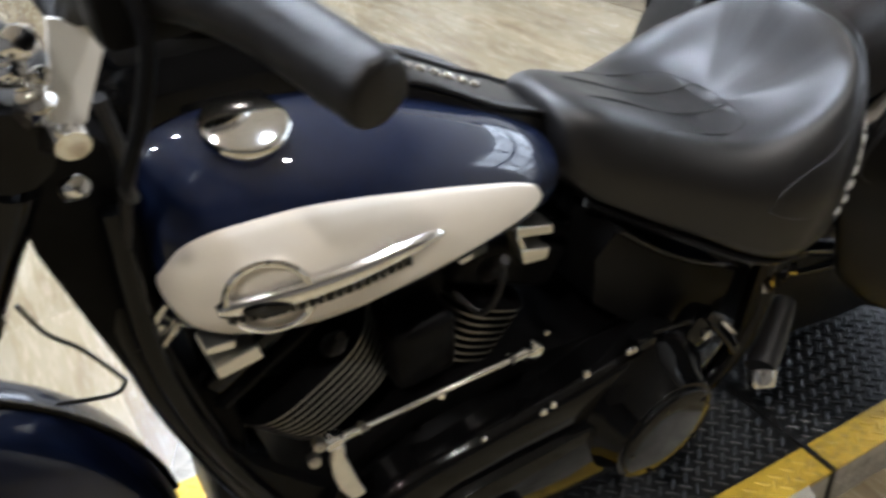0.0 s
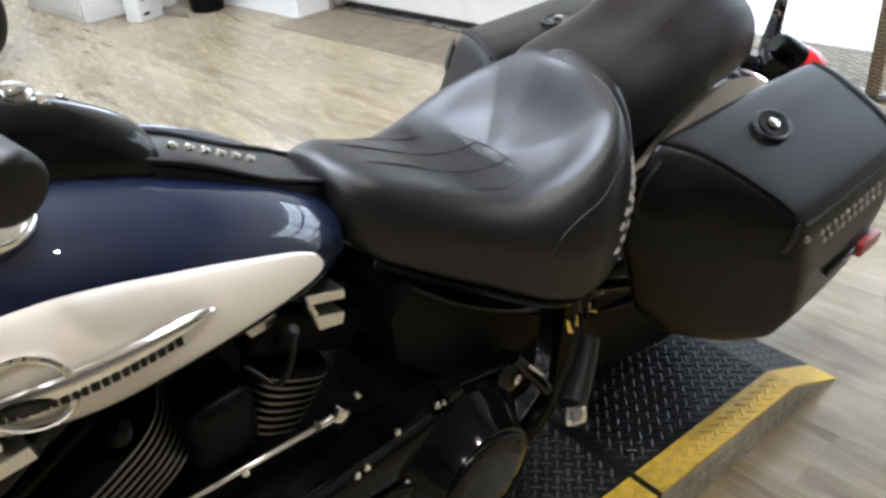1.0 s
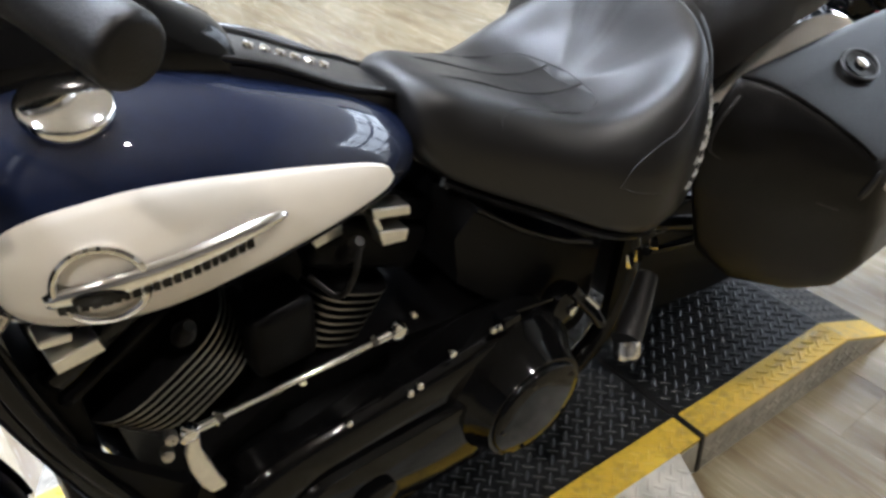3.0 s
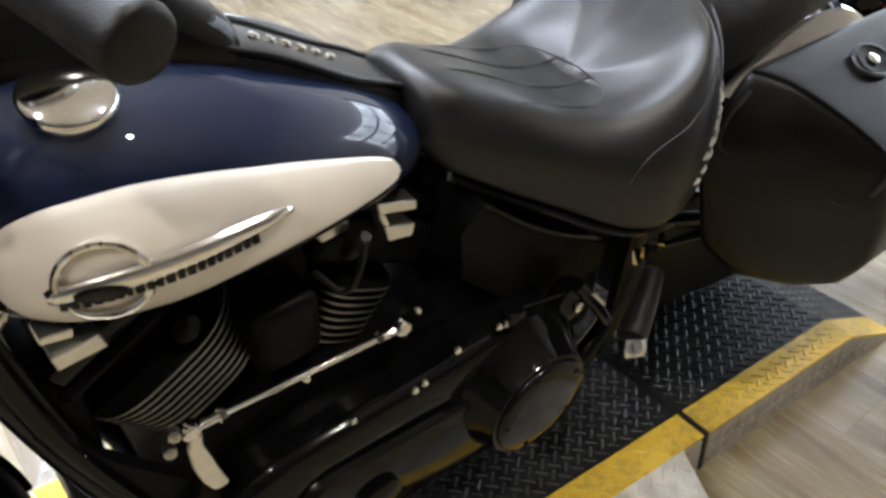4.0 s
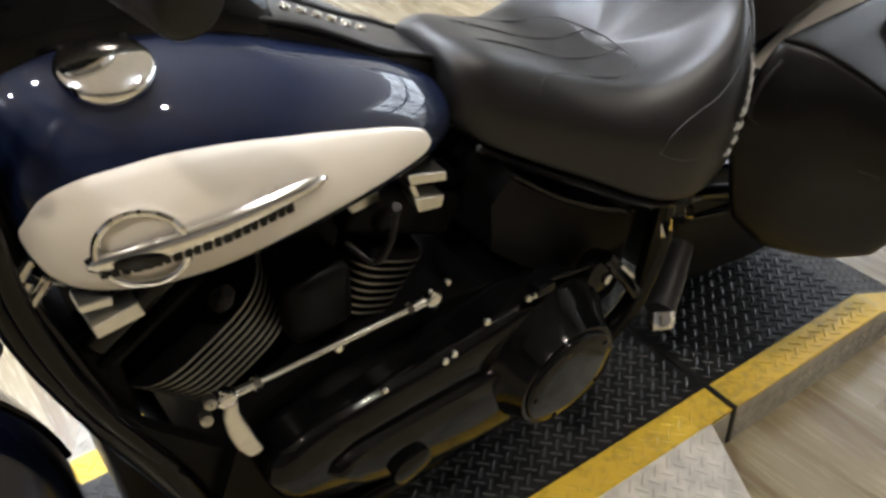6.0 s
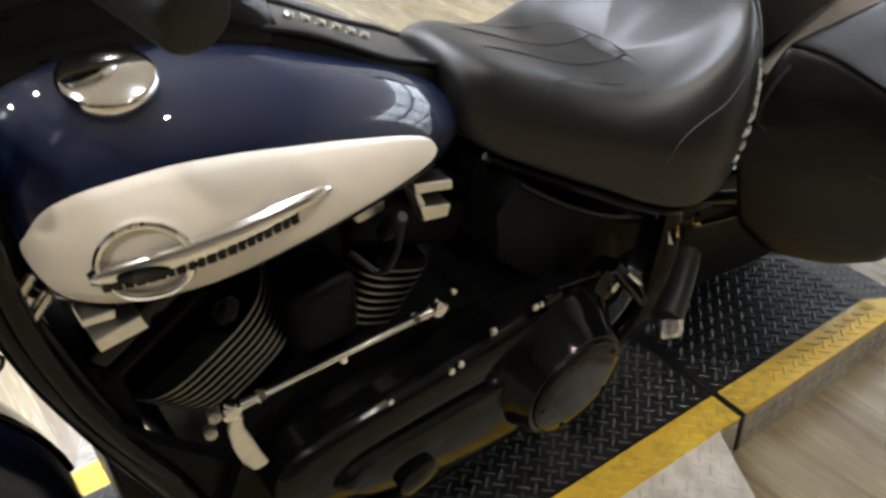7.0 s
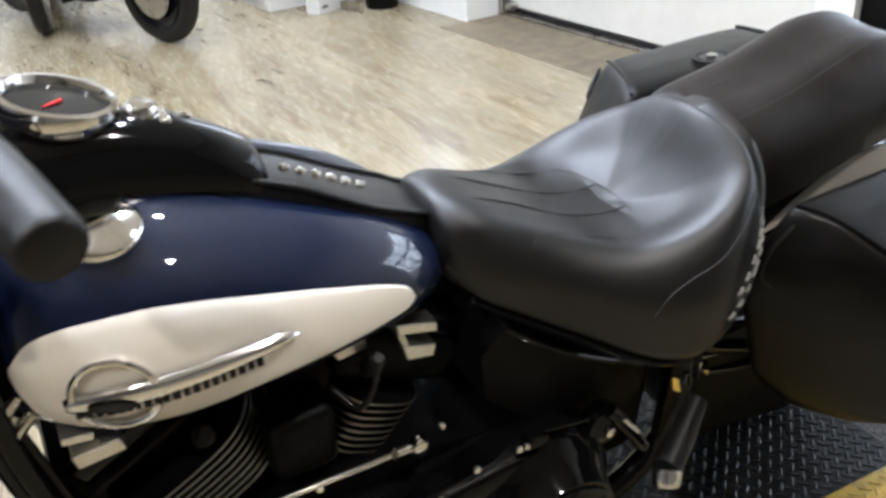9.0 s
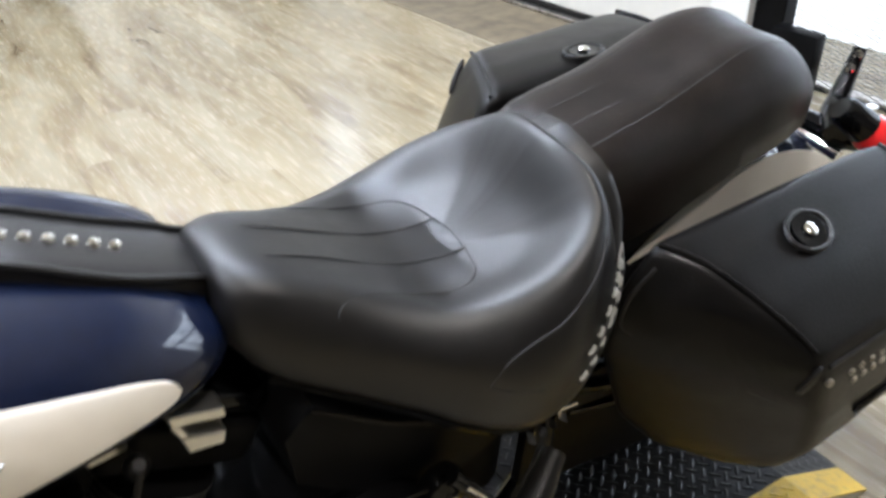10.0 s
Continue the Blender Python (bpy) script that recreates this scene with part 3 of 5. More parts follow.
side = axis.cross(Vector((0, 1, 0))).normalized()
q = speedo_at + axis * 0.0145
part("needle", tube([q - 0.005 * side, q + 0.022 * (side * 0.6 + Vector((0, -0.8, 0))).normalized()], [0.0018, 0.0008], 6), RED, speedo, "red needle")
part("switch_knob", lathe([(0.016, -0.01), (0.017, 0.006), (0.013, 0.012), (0.0, 0.013)], (-0.270, 0.004, 0.946), (0.3, 0, 0.95), 24), CHROME, bike, "chrome ignition switch knob")
part("switch_plate", boxed(-0.262, -0.246, -0.016, 0.016, 0.934, 0.944, 0.003), CHROME, bike, "small chrome switch plate")
part("console_screw", lathe([(0.006, 0), (0.006, 0.004), (0.0, 0.006)], (-0.228, 0.012, 0.928), (0.35, 0, 0.94), 12), CHROME, bike)

STRAP = [(-0.205, 0.040, 0.872), (-0.14, 0.046, 0.848), (-0.095, 0.050, 0.824), (-0.05, 0.051, 0.798), (-0.005, 0.048, 0.777), (0.014, 0.045, 0.766), (0.045, 0.043, 0.752)]
rings = []
for x, w, z in smooth_rows(STRAP, 18):
    rings.append([(x, y - 0.010 * min(1, max(0, (x + 0.19) / 0.1)), z + dz) for y, dz in ((-w, -0.022), (-w - 0.001, -0.004), (-w + 0.006, 0.002), (-w * 0.5, 0.0048), (0, 0.0055), (w * 0.5, 0.0048), (w - 0.006, 0.002), (w + 0.001, -0.004), (w, -0.022))])
strap = part("tank_strap", loft(rings), LEATHER2, bike, "black leather strip along the tank")
for sd in (-1, 1):
    pts = [(x, sd * (w - 0.001) - 0.010 * min(1, max(0, (x + 0.19) / 0.1)), z + 0.003) for x, w, z in smooth_rows(STRAP, 18)]
    part("piping", tube(pts, 0.0042, 8), LEATHER, strap)
for k in range(6):
    x = -0.139 + 0.0177 * k
    z = ramp_between(x, [(r[0], r[2]) for r in STRAP])[0]
    part("rivet", lathe([(0.0072, 0.0), (0.0070, 0.003), (0.0052, 0.0060), (0.0, 0.0072)], (x, -0.010, z + 0.004), (0.45, 0, 0.9), 14), CHROME, strap, "small domed chrome rivet")
part("rivet", lathe([(0.0045, 0.0), (0.0042, 0.003), (0.0, 0.0045)], (0.022, -0.016, 0.770), (0.45, 0, 0.9), 12), CHROME, strap)

# --- rider's seat: ribs that fan out from the spine round the bucket
# spine x, z; then x, reach, z of the pad's edge, the rim, the flank and the lower edge
RIBS = [
    (0.012, 0.748, 0.012, 0.030, 0.746, 0.013, 0.052, 0.735, 0.016, 0.064, 0.715, 0.022, 0.064, 0.700),
    (0.022, 0.784, 0.022, 0.034, 0.781, 0.024, 0.062, 0.764, 0.028, 0.080, 0.727, 0.034, 0.082, 0.688),
    (0.060, 0.782, 0.060, 0.042, 0.780, 0.060, 0.074, 0.765, 0.060, 0.097, 0.717, 0.060, 0.098, 0.668),
    (0.120, 0.757, 0.120, 0.052, 0.755, 0.120, 0.087, 0.742, 0.120, 0.117, 0.695, 0.120, 0.118, 0.632),
    (0.180, 0.728, 0.180, 0.062, 0.727, 0.180, 0.107, 0.721, 0.180, 0.147, 0.678, 0.180, 0.146, 0.602),
    (0.235, 0.708, 0.235, 0.075, 0.705, 0.235, 0.129, 0.710, 0.232, 0.173, 0.664, 0.230, 0.172, 0.577),
    (0.290, 0.700, 0.287, 0.081, 0.705, 0.285, 0.145, 0.714, 0.280, 0.191, 0.656, 0.275, 0.188, 0.560),
    (0.290, 0.700, 0.317, 0.084, 0.711, 0.338, 0.150, 0.731, 0.330, 0.196, 0.656, 0.322, 0.191, 0.552),
    (0.290, 0.700, 0.344, 0.077, 0.719, 0.386, 0.138, 0.752, 0.374, 0.182, 0.668, 0.374, 0.183, 0.566),
    (0.290, 0.700, 0.362, 0.063, 0.726, 0.418, 0.112, 0.773, 0.424, 0.147, 0.699, 0.425, 0.160, 0.594),
    (0.290, 0.700, 0.367, 0.049, 0.733, 0.428, 0.087, 0.791, 0.452, 0.113, 0.722, 0.466, 0.131, 0.624),
    (0.290, 0.700, 0.367, 0.034, 0.738, 0.427, 0.060, 0.804, 0.458, 0.080, 0.755, 0.493, 0.094, 0.664),
    (0.290, 0.700, 0.363, 0.016, 0.740, 0.421, 0.029, 0.811, 0.449, 0.040, 0.776, 0.486, 0.045, 0.700),
    (0.290, 0.700, 0.362, 0.000, 0.741, 0.419, 0.000, 0.813, 0.446, 0.000, 0.780, 0.482, 0.000, 0.705),
]


def drift(x):
    """The seat's middle line, turned a little to the left of the frame's."""
    return -0.020 - 0.085 * (x + 0.1)


FINE = np.array(smooth_rows(RIBS, 105))


def rib_point(u, v, side, lift=0.0):
    """A point of the seat: u from nose to back (0 to 13), v from the spine to the lower edge (0 to 4)."""
    row = FINE[min(104, max(0, round(u * 8)))]
    p = [Vector((row[0], 0, row[1]))] + [Vector(row[2 + 3 * k:5 + 3 * k]) for k in range(4)]
    ends = [Vector((2 * p[0].x - p[1].x, -p[1].y, p[1].z)), *p, 2 * p[4] - p[3] + Vector((0, -0.012, 0))]
    i = min(3, int(v))
    f = v - i
    a, b, c, d = ends[i:i + 4]
    q = 0.5 * (2 * b + (c - a) * f + (2 * a - 5 * b + 4 * c - d) * f * f + (3 * b - a - 3 * c + d) * f ** 3)
    return Vector((q.x, side * (q.y + lift * 0.7) + drift(q.x), q.z + lift * (0.7 if v > 2.4 else 1)))


rings = []
for k in range(105):
    left = [rib_point(k / 8, 4 * m / 32, -1) for m in range(33)]
    right = [rib_point(k / 8, 4 * m / 32, 1) for m in range(32, 0, -1)]
    a, b = left[-1], right[0]
    under = [Vector((a.x, a.y + 0.02, a.z - 0.006)), Vector((b.x, b.y - 0.02, b.z - 0.006))]
    rings.append(left + under + right)
bm = loft(rings)
bmesh.ops.remove_doubles(bm, verts=bm.verts[:], dist=0.0004)
seat = part("rider_seat", bm, LEATHER, bike, "wide black leather rider's bucket seat with seams", angle=75)
SKIN = np.array([rib_point(k / 8, 2.8 * m / 40, s) for k in range(105) for m in range(41) for s in (-1, 1)])


def seat_top(x, y, lift=0.0):
    """A point on the seat's top above a place."""
    d = (SKIN[:, 0] - x) ** 2 + (SKIN[:, 1] - y) ** 2
    near = np.argsort(d)[:4]
    wt = 1 / (d[near] + 1e-7)
    return Vector((x, y, float((SKIN[near, 2] * wt).sum() / wt.sum()) + lift))


def seam(points, name="seam", mat=None, r=0.0011, lift=0.0002):
    line = [seat_top(x, y + drift(x), lift) for x, y in points]
    part(name, tube(spline(line, 5), r, 6), mat or STITCH, seat)


def rib_seam(points, side, r=0.0012):
    part("seam", tube(spline([rib_point(u, v, side, 0.0004) for u, v in points], 5), r, 6), STITCH, seat)


for s in (-1, 1):
    # two seams along the pad, the pad's own edge and the panels of the flank
    seam([(0.030, s * 0.030), (0.08, s * 0.028), (0.13, s * 0.027), (0.20, s * 0.030), (0.26, s * 0.031), (0.308, s * 0.032)])
    seam([(0.115, s * 0.100), (0.122, s * 0.092), (0.15, s * 0.084), (0.20, s * 0.086), (0.25, s * 0.090), (0.277, s * 0.086), (0.295, s * 0.070), (0.305, s * 0.045), (0.312, 0.0)])
    rib_seam([(5.2, 3.25), (5.6, 2.85), (6.2, 2.62), (7.0, 2.52), (8.0, 2.42), (8.8, 2.35)], s)
    rib_seam([(5.2, 3.25), (5.8, 3.32), (6.5, 3.36)], s, 0.0009)
    rib_seam([(13.0, 2.7), (12.2, 2.75), (11.4, 2.85), (10.8, 3.0), (10.2, 3.2), (9.6, 3.4), (9.0, 3.52), (8.4, 3.6), (7.8, 3.68)], s, 0.0016)
    # laced strip that closes the skirt behind its rear edge
    strip = []
    for k in range(29):
        p = rib_point(11.2 - 3.5 * k / 28, 3.8, s)
        strip.append([p + Vector((dx, -s * dy, dz)) for dx, dy, dz in ((-0.004, 0.004, 0.0), (0.003, 0.001, 0.0), (0.012, 0.005, -0.003), (0.020, 0.012, -0.008), (0.020, 0.02, -0.010), (0.0, 0.024, -0.004))])
    skirt = part("rear_skirt", loft(strip), LEATHER2, seat, "leather strip along the skirt's rear edge", angle=60)
    for k in range(9):
        for m in (0, 1):
            u = 10.9 - 0.36 * k - 0.16 * m
            p, q = (rib_point(w, 3.28 + 0.34 * m, s, 0.0012) for w in (u, u - 0.2))
            d = (q - p).normalized()
            out = Vector((0.0010, s * 0.0020, 0.0006))
            part("lace", tube([p - 0.0060 * d, p - 0.004 * d + out, p + 0.004 * d + out, p + 0.0060 * d], 0.0024, 6), LACE, skirt)
part("seat_rim", tube(spline([(x, y + 0.012, z - 0.014) for x, y, z in [rib_point(u, 4, -1) for u in (1.6, 2.4, 3.2, 4.0, 4.8, 5.6, 6.4, 7.0)]], 5), 0.006, 8), GLOSS, seat, "gloss black rim under the seat")

# --- passenger's seat
PILLION = [(0.436, 0.060, 0.770, 0.68), (0.440, 0.090, 0.792, 0.67), (0.455, 0.103, 0.802, 0.665), (0.50, 0.109, 0.806, 0.665), (0.56, 0.112, 0.808, 0.665), (0.62, 0.114, 0.813, 0.67), (0.69, 0.116, 0.826, 0.68), (0.76, 0.117, 0.838, 0.69), (0.82, 0.114, 0.836, 0.695), (0.875, 0.106, 0.814, 0.70), (0.918, 0.092, 0.775, 0.705), (0.935, 0.055, 0.745, 0.71)]
rings = []
PILLION_FINE = smooth_rows(PILLION, 44)


def pillion_point(row, a):
    x, w, top, low = row
    y, g = w * power(math.cos(a), 0.55), power(math.sin(a), 0.5)
    hump = 0.006 * math.exp(-((abs(y) - 0.055) / 0.03) ** 2) * min(1, max(0, (x - 0.50) / 0.15))
    return Vector((x, y - 0.012 - 0.10 * max(0, 0.75 - x), low + (top - low) * g + hump * g))


for row in PILLION_FINE:
    x, w, top, low = row
    ring = [pillion_point(row, math.pi * k / 40) for k in range(41)]
    rings.append(ring + [Vector((x, -w * 0.8 - 0.01, low - 0.015)), Vector((x, w * 0.8 - 0.01, low - 0.015))])
pillion = part("passenger_seat", loft(rings), HIDE, bike, "black leather passenger seat with ribbed top", angle=60)
for y in (-0.062, -0.022, 0.022, 0.062):
    line = []
    for row in PILLION_FINE[4:36]:
        a = math.acos(max(-1, min(1, power(y / row[1], 1 / 0.55))))
        line.append(pillion_point(row, a) - Vector((0, 0, 0.0012)))
    part("seam", tube(line, 0.0015, 6), STITCH, pillion)
# leather band that closes the gap between the two seats, its rear lip standing proud
rings = []
for k in range(41):
    w = k / 20 - 1
    u = 13 - 3.6 * abs(w)
    p = rib_point(u, 2.35 + 0.65 * abs(w), -1 if w < 0 else 1)
    back = 0.026 - 0.010 * abs(w)
    up = 0.004 * (1 - abs(w) ** 3)
    end = 1 - 0.8 * abs(w) ** 6
    rings.append([p + Vector(o) * end for o in ((-0.004, 0, -0.014), (0.000, 0, -0.001), (0.005, 0, 0.001), (back * 0.6, 0, 0.001 + up), (back, 0, 0.001 + up * 1.3), (back + 0.003, 0, -0.003 + up), (back - 0.002, 0, -0.008), (back - 0.006, 0, -0.03))])
part("seat_band", loft(rings), LEATHER2, bike, "black leather band between the seats", angle=60)

# --- wheels and fenders
REAR, FRONT = Vector((0.80, 0, 0.322)), Vector((-0.86, 0, 0.322))


def wheel(name, c, width, label):
    prof = [(0.215, -width * 0.36), (0.235, -width * 0.46), (0.275, -width * 0.5), (0.303, -width * 0.42), (0.317, -width * 0.22), (0.321, 0), (0.317, width * 0.22), (0.303, width * 0.42), (0.275, width * 0.5), (0.235, width * 0.46), (0.215, width * 0.36)]
    wh = part(name, lathe(prof, c, (0, 1, 0), 56), RUBBER, bike, label)
    part("rim", lathe([(0.20, -width * 0.3), (0.222, -width * 0.37), (0.226, -width * 0.33), (0.205, -width * 0.2), (0.205, width * 0.2), (0.226, width * 0.33), (0.222, width * 0.37), (0.20, width * 0.3)], c, (0, 1, 0), 48), GLOSS, wh, "black wheel rim")
    part("hub", lathe([(0.03, -0.07), (0.05, -0.05), (0.04, -0.02), (0.04, 0.02), (0.05, 0.05), (0.03, 0.07)], c, (0, 1, 0), 24), CHROME, wh)
    for k in range(9):
        a = 2 * math.pi * k / 9
        e = Vector((math.cos(a), 0, math.sin(a)))
        part("spoke", tube([c + 0.04 * e, c + 0.2 * e], [0.012, 0.009], 6), GLOSS, wh)
    return wh


wheel("rear_wheel", REAR, 0.15, "rear wheel with black tyre")
wheel("front_wheel", FRONT, 0.13, "front wheel with black tyre")


def fender(name, c, r, half, a0, a1, mat, label, crown=0.018):
    rings = []
    for k in range(41):
        a = radians(a0 + (a1 - a0) * k / 40)
        e = Vector((math.cos(a), 0, math.sin(a)))
        ring = []
        for m in range(17):
            v = m / 8 - 1
            rr = r + crown * (1 - v * v) - 0.05 * max(0, abs(v) - 0.6) ** 1.5 * 3
            ring.append(c + e * rr + Vector((0, half * v, 0)))
        for m in range(17):
            v = 1 - m / 8
            rr = r - 0.006 + crown * (1 - v * v) - 0.05 * max(0, abs(v) - 0.6) ** 1.5 * 3
            ring.append(c + e * rr + Vector((0, half * 0.97 * v, 0)))
        rings.append(ring)
    return part(name, loft(rings), mat, bike, label)


rear_fender = fender("rear_fender", REAR, 0.352, 0.118, -14, 172, BLUE, "dark blue rear fender with cream flank stripe")
front_fender = fender("front_fender", FRONT, 0.352, 0.085, -8, 160, BLUE, "deep blue front fender")
# cream flank stripe, a long leaf on each side of the rear fender
for s in (-1, 1):
    rings = []
    for k in range(31):
        f = k / 30
        a = radians(131 - 88 * f)
        e = Vector((math.cos(a), 0, math.sin(a)))
        wdt = 0.004 + 0.078 * math.sin(math.pi * f) ** 0.7
        ring = []
        for m in range(6):
            v = m / 5
            rr = 0.353 - wdt * v + 0.004
            ring.append(REAR + e * rr + Vector((0, s * (0.1205 + 0.004 * v), 0)))
        rings.append(ring)
    bm = loft(rings, closed=False, caps=False)
    bmesh.ops.solidify(bm, geom=bm.faces[:], thickness=0.002)
    part("fender_panel", bm, CREAM, rear_fender, "cream painted flank of the fender")
    rail = [REAR + 0.262 * Vector((math.cos(radians(a)), 0, math.sin(radians(a)))) + Vector((0, s * 0.132, 0)) for a in range(150, 40, -10)]
    part("fender_strut", tube(rail, 0.009, 10), GLOSS, rear_fender, "black fender strut")
# added black plates that darken the gap between seat and bag
for s in (-1, 1):
    bm = loft([[(x, s * y, z) for x, z in ((0.44, 0.47), (0.60, 0.47), (0.66, 0.56), (0.60, 0.595), (0.545, 0.585), (0.50, 0.64), (0.45, 0.60))] for y in (0.119, 0.1225, 0.128, 0.131)])
    part("gap_plate", bm, SATIN, rear_fender, "black plate added to darken the gap below the seat", angle=30)
part("fender_tip_trim", tube([REAR + 0.386 * Vector((math.cos(radians(43)), 0, math.sin(radians(43)))) + Vector((0, y, -0.004 * (y / 0.1) ** 2)) for y in [0.02 * k - 0.1 for k in range(11)]], 0.012, 10), CHROME, rear_fender, "chrome trim over the fender's tip")
part("front_axle_trim", tube([FRONT + 0.372 * Vector((math.cos(radians(a)), 0, math.sin(radians(a)))) for a in range(5, 60, 5)], 0.004, 8), GLOSS, front_fender, "thin dark trim line")

# tail lamp on its bracket behind the fender
LENS, AIM = Vector((1.062, -0.129, 0.658)), Vector((0.67, -0.5, -0.54))
lamp = part("tail_lamp", lathe([(0.026, 0.0), (0.031, 0.010), (0.032, 0.034), (0.028, 0.048), (0.017, 0.055), (0.0, 0.057)], LENS, AIM, 28), RED, bike, "red tail lamp lens")
part("lamp_housing", lathe([(0.018, -0.06), (0.024, -0.052), (0.027, -0.02), (0.028, -0.001)], LENS, AIM, 28), GLOSS, lamp, "gloss black lamp housing")
part("housing_trim", boxed(1.045, 1.085, -0.128, -0.112, 0.683, 0.690, 0.003), BRUSHED, lamp, "small bright trim on the housing")
bracket = part("tail_bracket", tube([(1.07, -0.09, 0.625), (1.10, -0.055, 0.640), (1.125, -0.04, 0.645), (1.145, -0.032, 0.685), (1.16, -0.026, 0.728)], [0.026, 0.024, 0.019, 0.014, 0.012], 10), GLOSS, bike, "black mounting bracket with bolt holes")
for z, x in ((0.722, 1.146), (0.70, 1.137)):
    part("bolt", lathe([(0.008, 0), (0.008, 0.005), (0.0, 0.007)], (x, -0.033, z), (-0.8, -0.5, 0.2), 12), CHROME, bracket)
part("bracket_foot", tube([(1.09, 0.08, 0.595), (1.10, -0.06, 0.60), (1.13, -0.10, 0.60)], [0.018, 0.024, 0.024], 12), GLOSS, bike, "black cross bracket")

# --- saddlebags
def rounded(poly, times=3, r=0.14):
    """A closed line of points with its corners cut round."""
    p = [Vector(q) for q in poly]
    for _ in range(times):
        p = [q for a, b in zip(p, p[1:] + p[:1]) for q in (a.lerp(b, r), a.lerp(b, 1 - r))]
        r = 0.25
    return p


BAG = [(0.194, 0.712), (0.250, 0.700), (0.325, 0.666), (0.388, 0.626), (0.403, 0.585), (0.411, 0.50), (0.404, 0.405), (0.374, 0.332), (0.318, 0.300), (0.238, 0.302), (0.197, 0.37), (0.190, 0.55)]

RIGHT_BAG = [(0.190, 0.716), (0.272, 0.690), (0.374, 0.640), (0.398, 0.575), (0.404, 0.50), (0.396, 0.41), (0.368, 0.338), (0.315, 0.312), (0.235, 0.318), (0.193, 0.38), (0.188, 0.55)]


def bag(side):
    """Body, piping, lock, rivets, strap and reflector; side -1 is the left one."""
    outline = BAG if side < 0 else RIGHT_BAG
    ring = rounded(outline, 3, 0.10 if side < 0 else 0.14)
    mid_y, mid_z = (0.295, 0.650) if side < 0 else (0.29, 0.53)
    front, sweep, base, length = (0.506, 0.80, 0.21, 0.47) if side < 0 else (0.552, 0.70, 0.19, 0.5)

    def rise(y):
        # the machine leans on its stand, which lifts the right bag's outer edge
        return 0.0 if side < 0 else 0.28 * (y - 0.19) - 0.025

    def belly(low):
        # how far the front face swells forward below the lid
        if side > 0:
            return -0.14 * low
        return float(np.interp(low, (0, 0.16, 0.29, 0.45, 0.60, 0.75, 0.9, 1.0, 1.15), (0, -0.036, -0.052, -0.042, -0.020, 0.000, 0.020, 0.036, 0.06)))

    def shift(f, y, z):
        g = 1 - f / length
        low = (0.715 - z) / 0.375
        return Vector((front + f + (y - base) * sweep * g + belly(low) * g - low * 0.05 * (1 - g), side * y, z + 0.05 * low * max(0, 1 - g) ** 2 + rise(y)))

    def at(f, k, y, z):
        return shift(f, mid_y + (y - mid_y) * k, mid_z + (z - mid_z) * k)

    rows = smooth_rows([(-0.007, 0.02), (-0.006, 0.35), (-0.003, 0.68), (0.000, 0.86), (0.004, 0.925), (0.012, 0.970), (0.028, 0.995), (0.055, 1.0), (0.13, 1.0), (0.20, 1.0), (0.28, 1.0), (0.36, 0.99), (0.42, 0.965), (0.455, 0.91), (0.468, 0.82)], 48)
    body = part("saddlebag", loft([[at(f, k, y, z) for y, z in ring] for f, k in rows]), BAGHIDE, bike, "rigid black leather saddlebag with rivets and a lid lock", angle=50)
    top = [(0.200, 0.709), (0.225, 0.706), (0.25, 0.6995), (0.29, 0.683), (0.325, 0.666), (0.36, 0.646), (0.384, 0.628)]
    if side > 0:
        top = [(0.200, 0.712), (0.235, 0.703), (0.30, 0.678), (0.36, 0.648), (0.376, 0.638)]
    part("piping", tube(spline([at(0.010, 0.972 if side < 0 else 0.962, y, z) for y, z in top], 5), 0.0036, 8), BAGHIDE, body, "leather piping along the lid's edge")
    part("piping", tube(spline([at(0.445, 0.94, y, z) for y, z in top], 5), 0.0036, 8), LEATHER, body)
    low = [(0.208, 0.69), (0.202, 0.65), (0.204, 0.610), (0.218, 0.594), (0.25, 0.580), (0.30, 0.556), (0.345, 0.535), (0.375, 0.524)]
    part("front_seam", tube(spline([at(-0.0005, 0.90, y, z) for y, z in low], 5), 0.0026, 8), LEATHER, body, "raised seam on the bag's front")
    # flank: lid edge, two rows of rivets, strap tab, reflector
    def flank_at(f, z):
        y = max(p[0] + (z - p[1]) * (q[0] - p[0]) / (q[1] - p[1]) for p, q in zip(outline[-9:-5], outline[-8:-4]) if q[1] <= z <= p[1])
        return at(f, 1.0, y, z)

    part("lid_edge", tube([flank_at(0.03 + 0.38 * k / 20, 0.605) for k in range(21)], 0.003, 6), LEATHER, body)
    for k in range(10):
        for m in (0, 1):
            p = flank_at(0.085 + 0.028 * k + 0.014 * m, 0.575 - 0.02 * m)
            part("rivet", lathe([(0.0055, -0.003), (0.0052, 0.002), (0.0, 0.0042)], p, (0, side, 0.1), 10), BRUSHED, body)
    tab = [at(0.004, 0.93, 0.402, 0.612), at(0.002, 0.915, 0.400, 0.585), at(0.0, 0.90, 0.394, 0.555)]
    part("strap_tab", tube(spline(tab, 4), [0.002, 0.004, 0.005, 0.006, 0.006, 0.0065, 0.0065, 0.006, 0.003], 8), LEATHER, body, "short leather strap tab")
    part("tab_snap", lathe([(0.006, -0.003), (0.0055, 0.003), (0.0, 0.005)], flank_at(0.02, 0.585), (-0.3, side, 0.1), 12), BRUSHED, body)
    q = flank_at(0.30, 0.47)
    part("reflector_bar", boxed(q.x - 0.10, q.x + 0.06, *sorted((side * (abs(q.y) - 0.006), side * (abs(q.y) + 0.008))), 0.465, 0.48, 0.003), GLOSS, body)
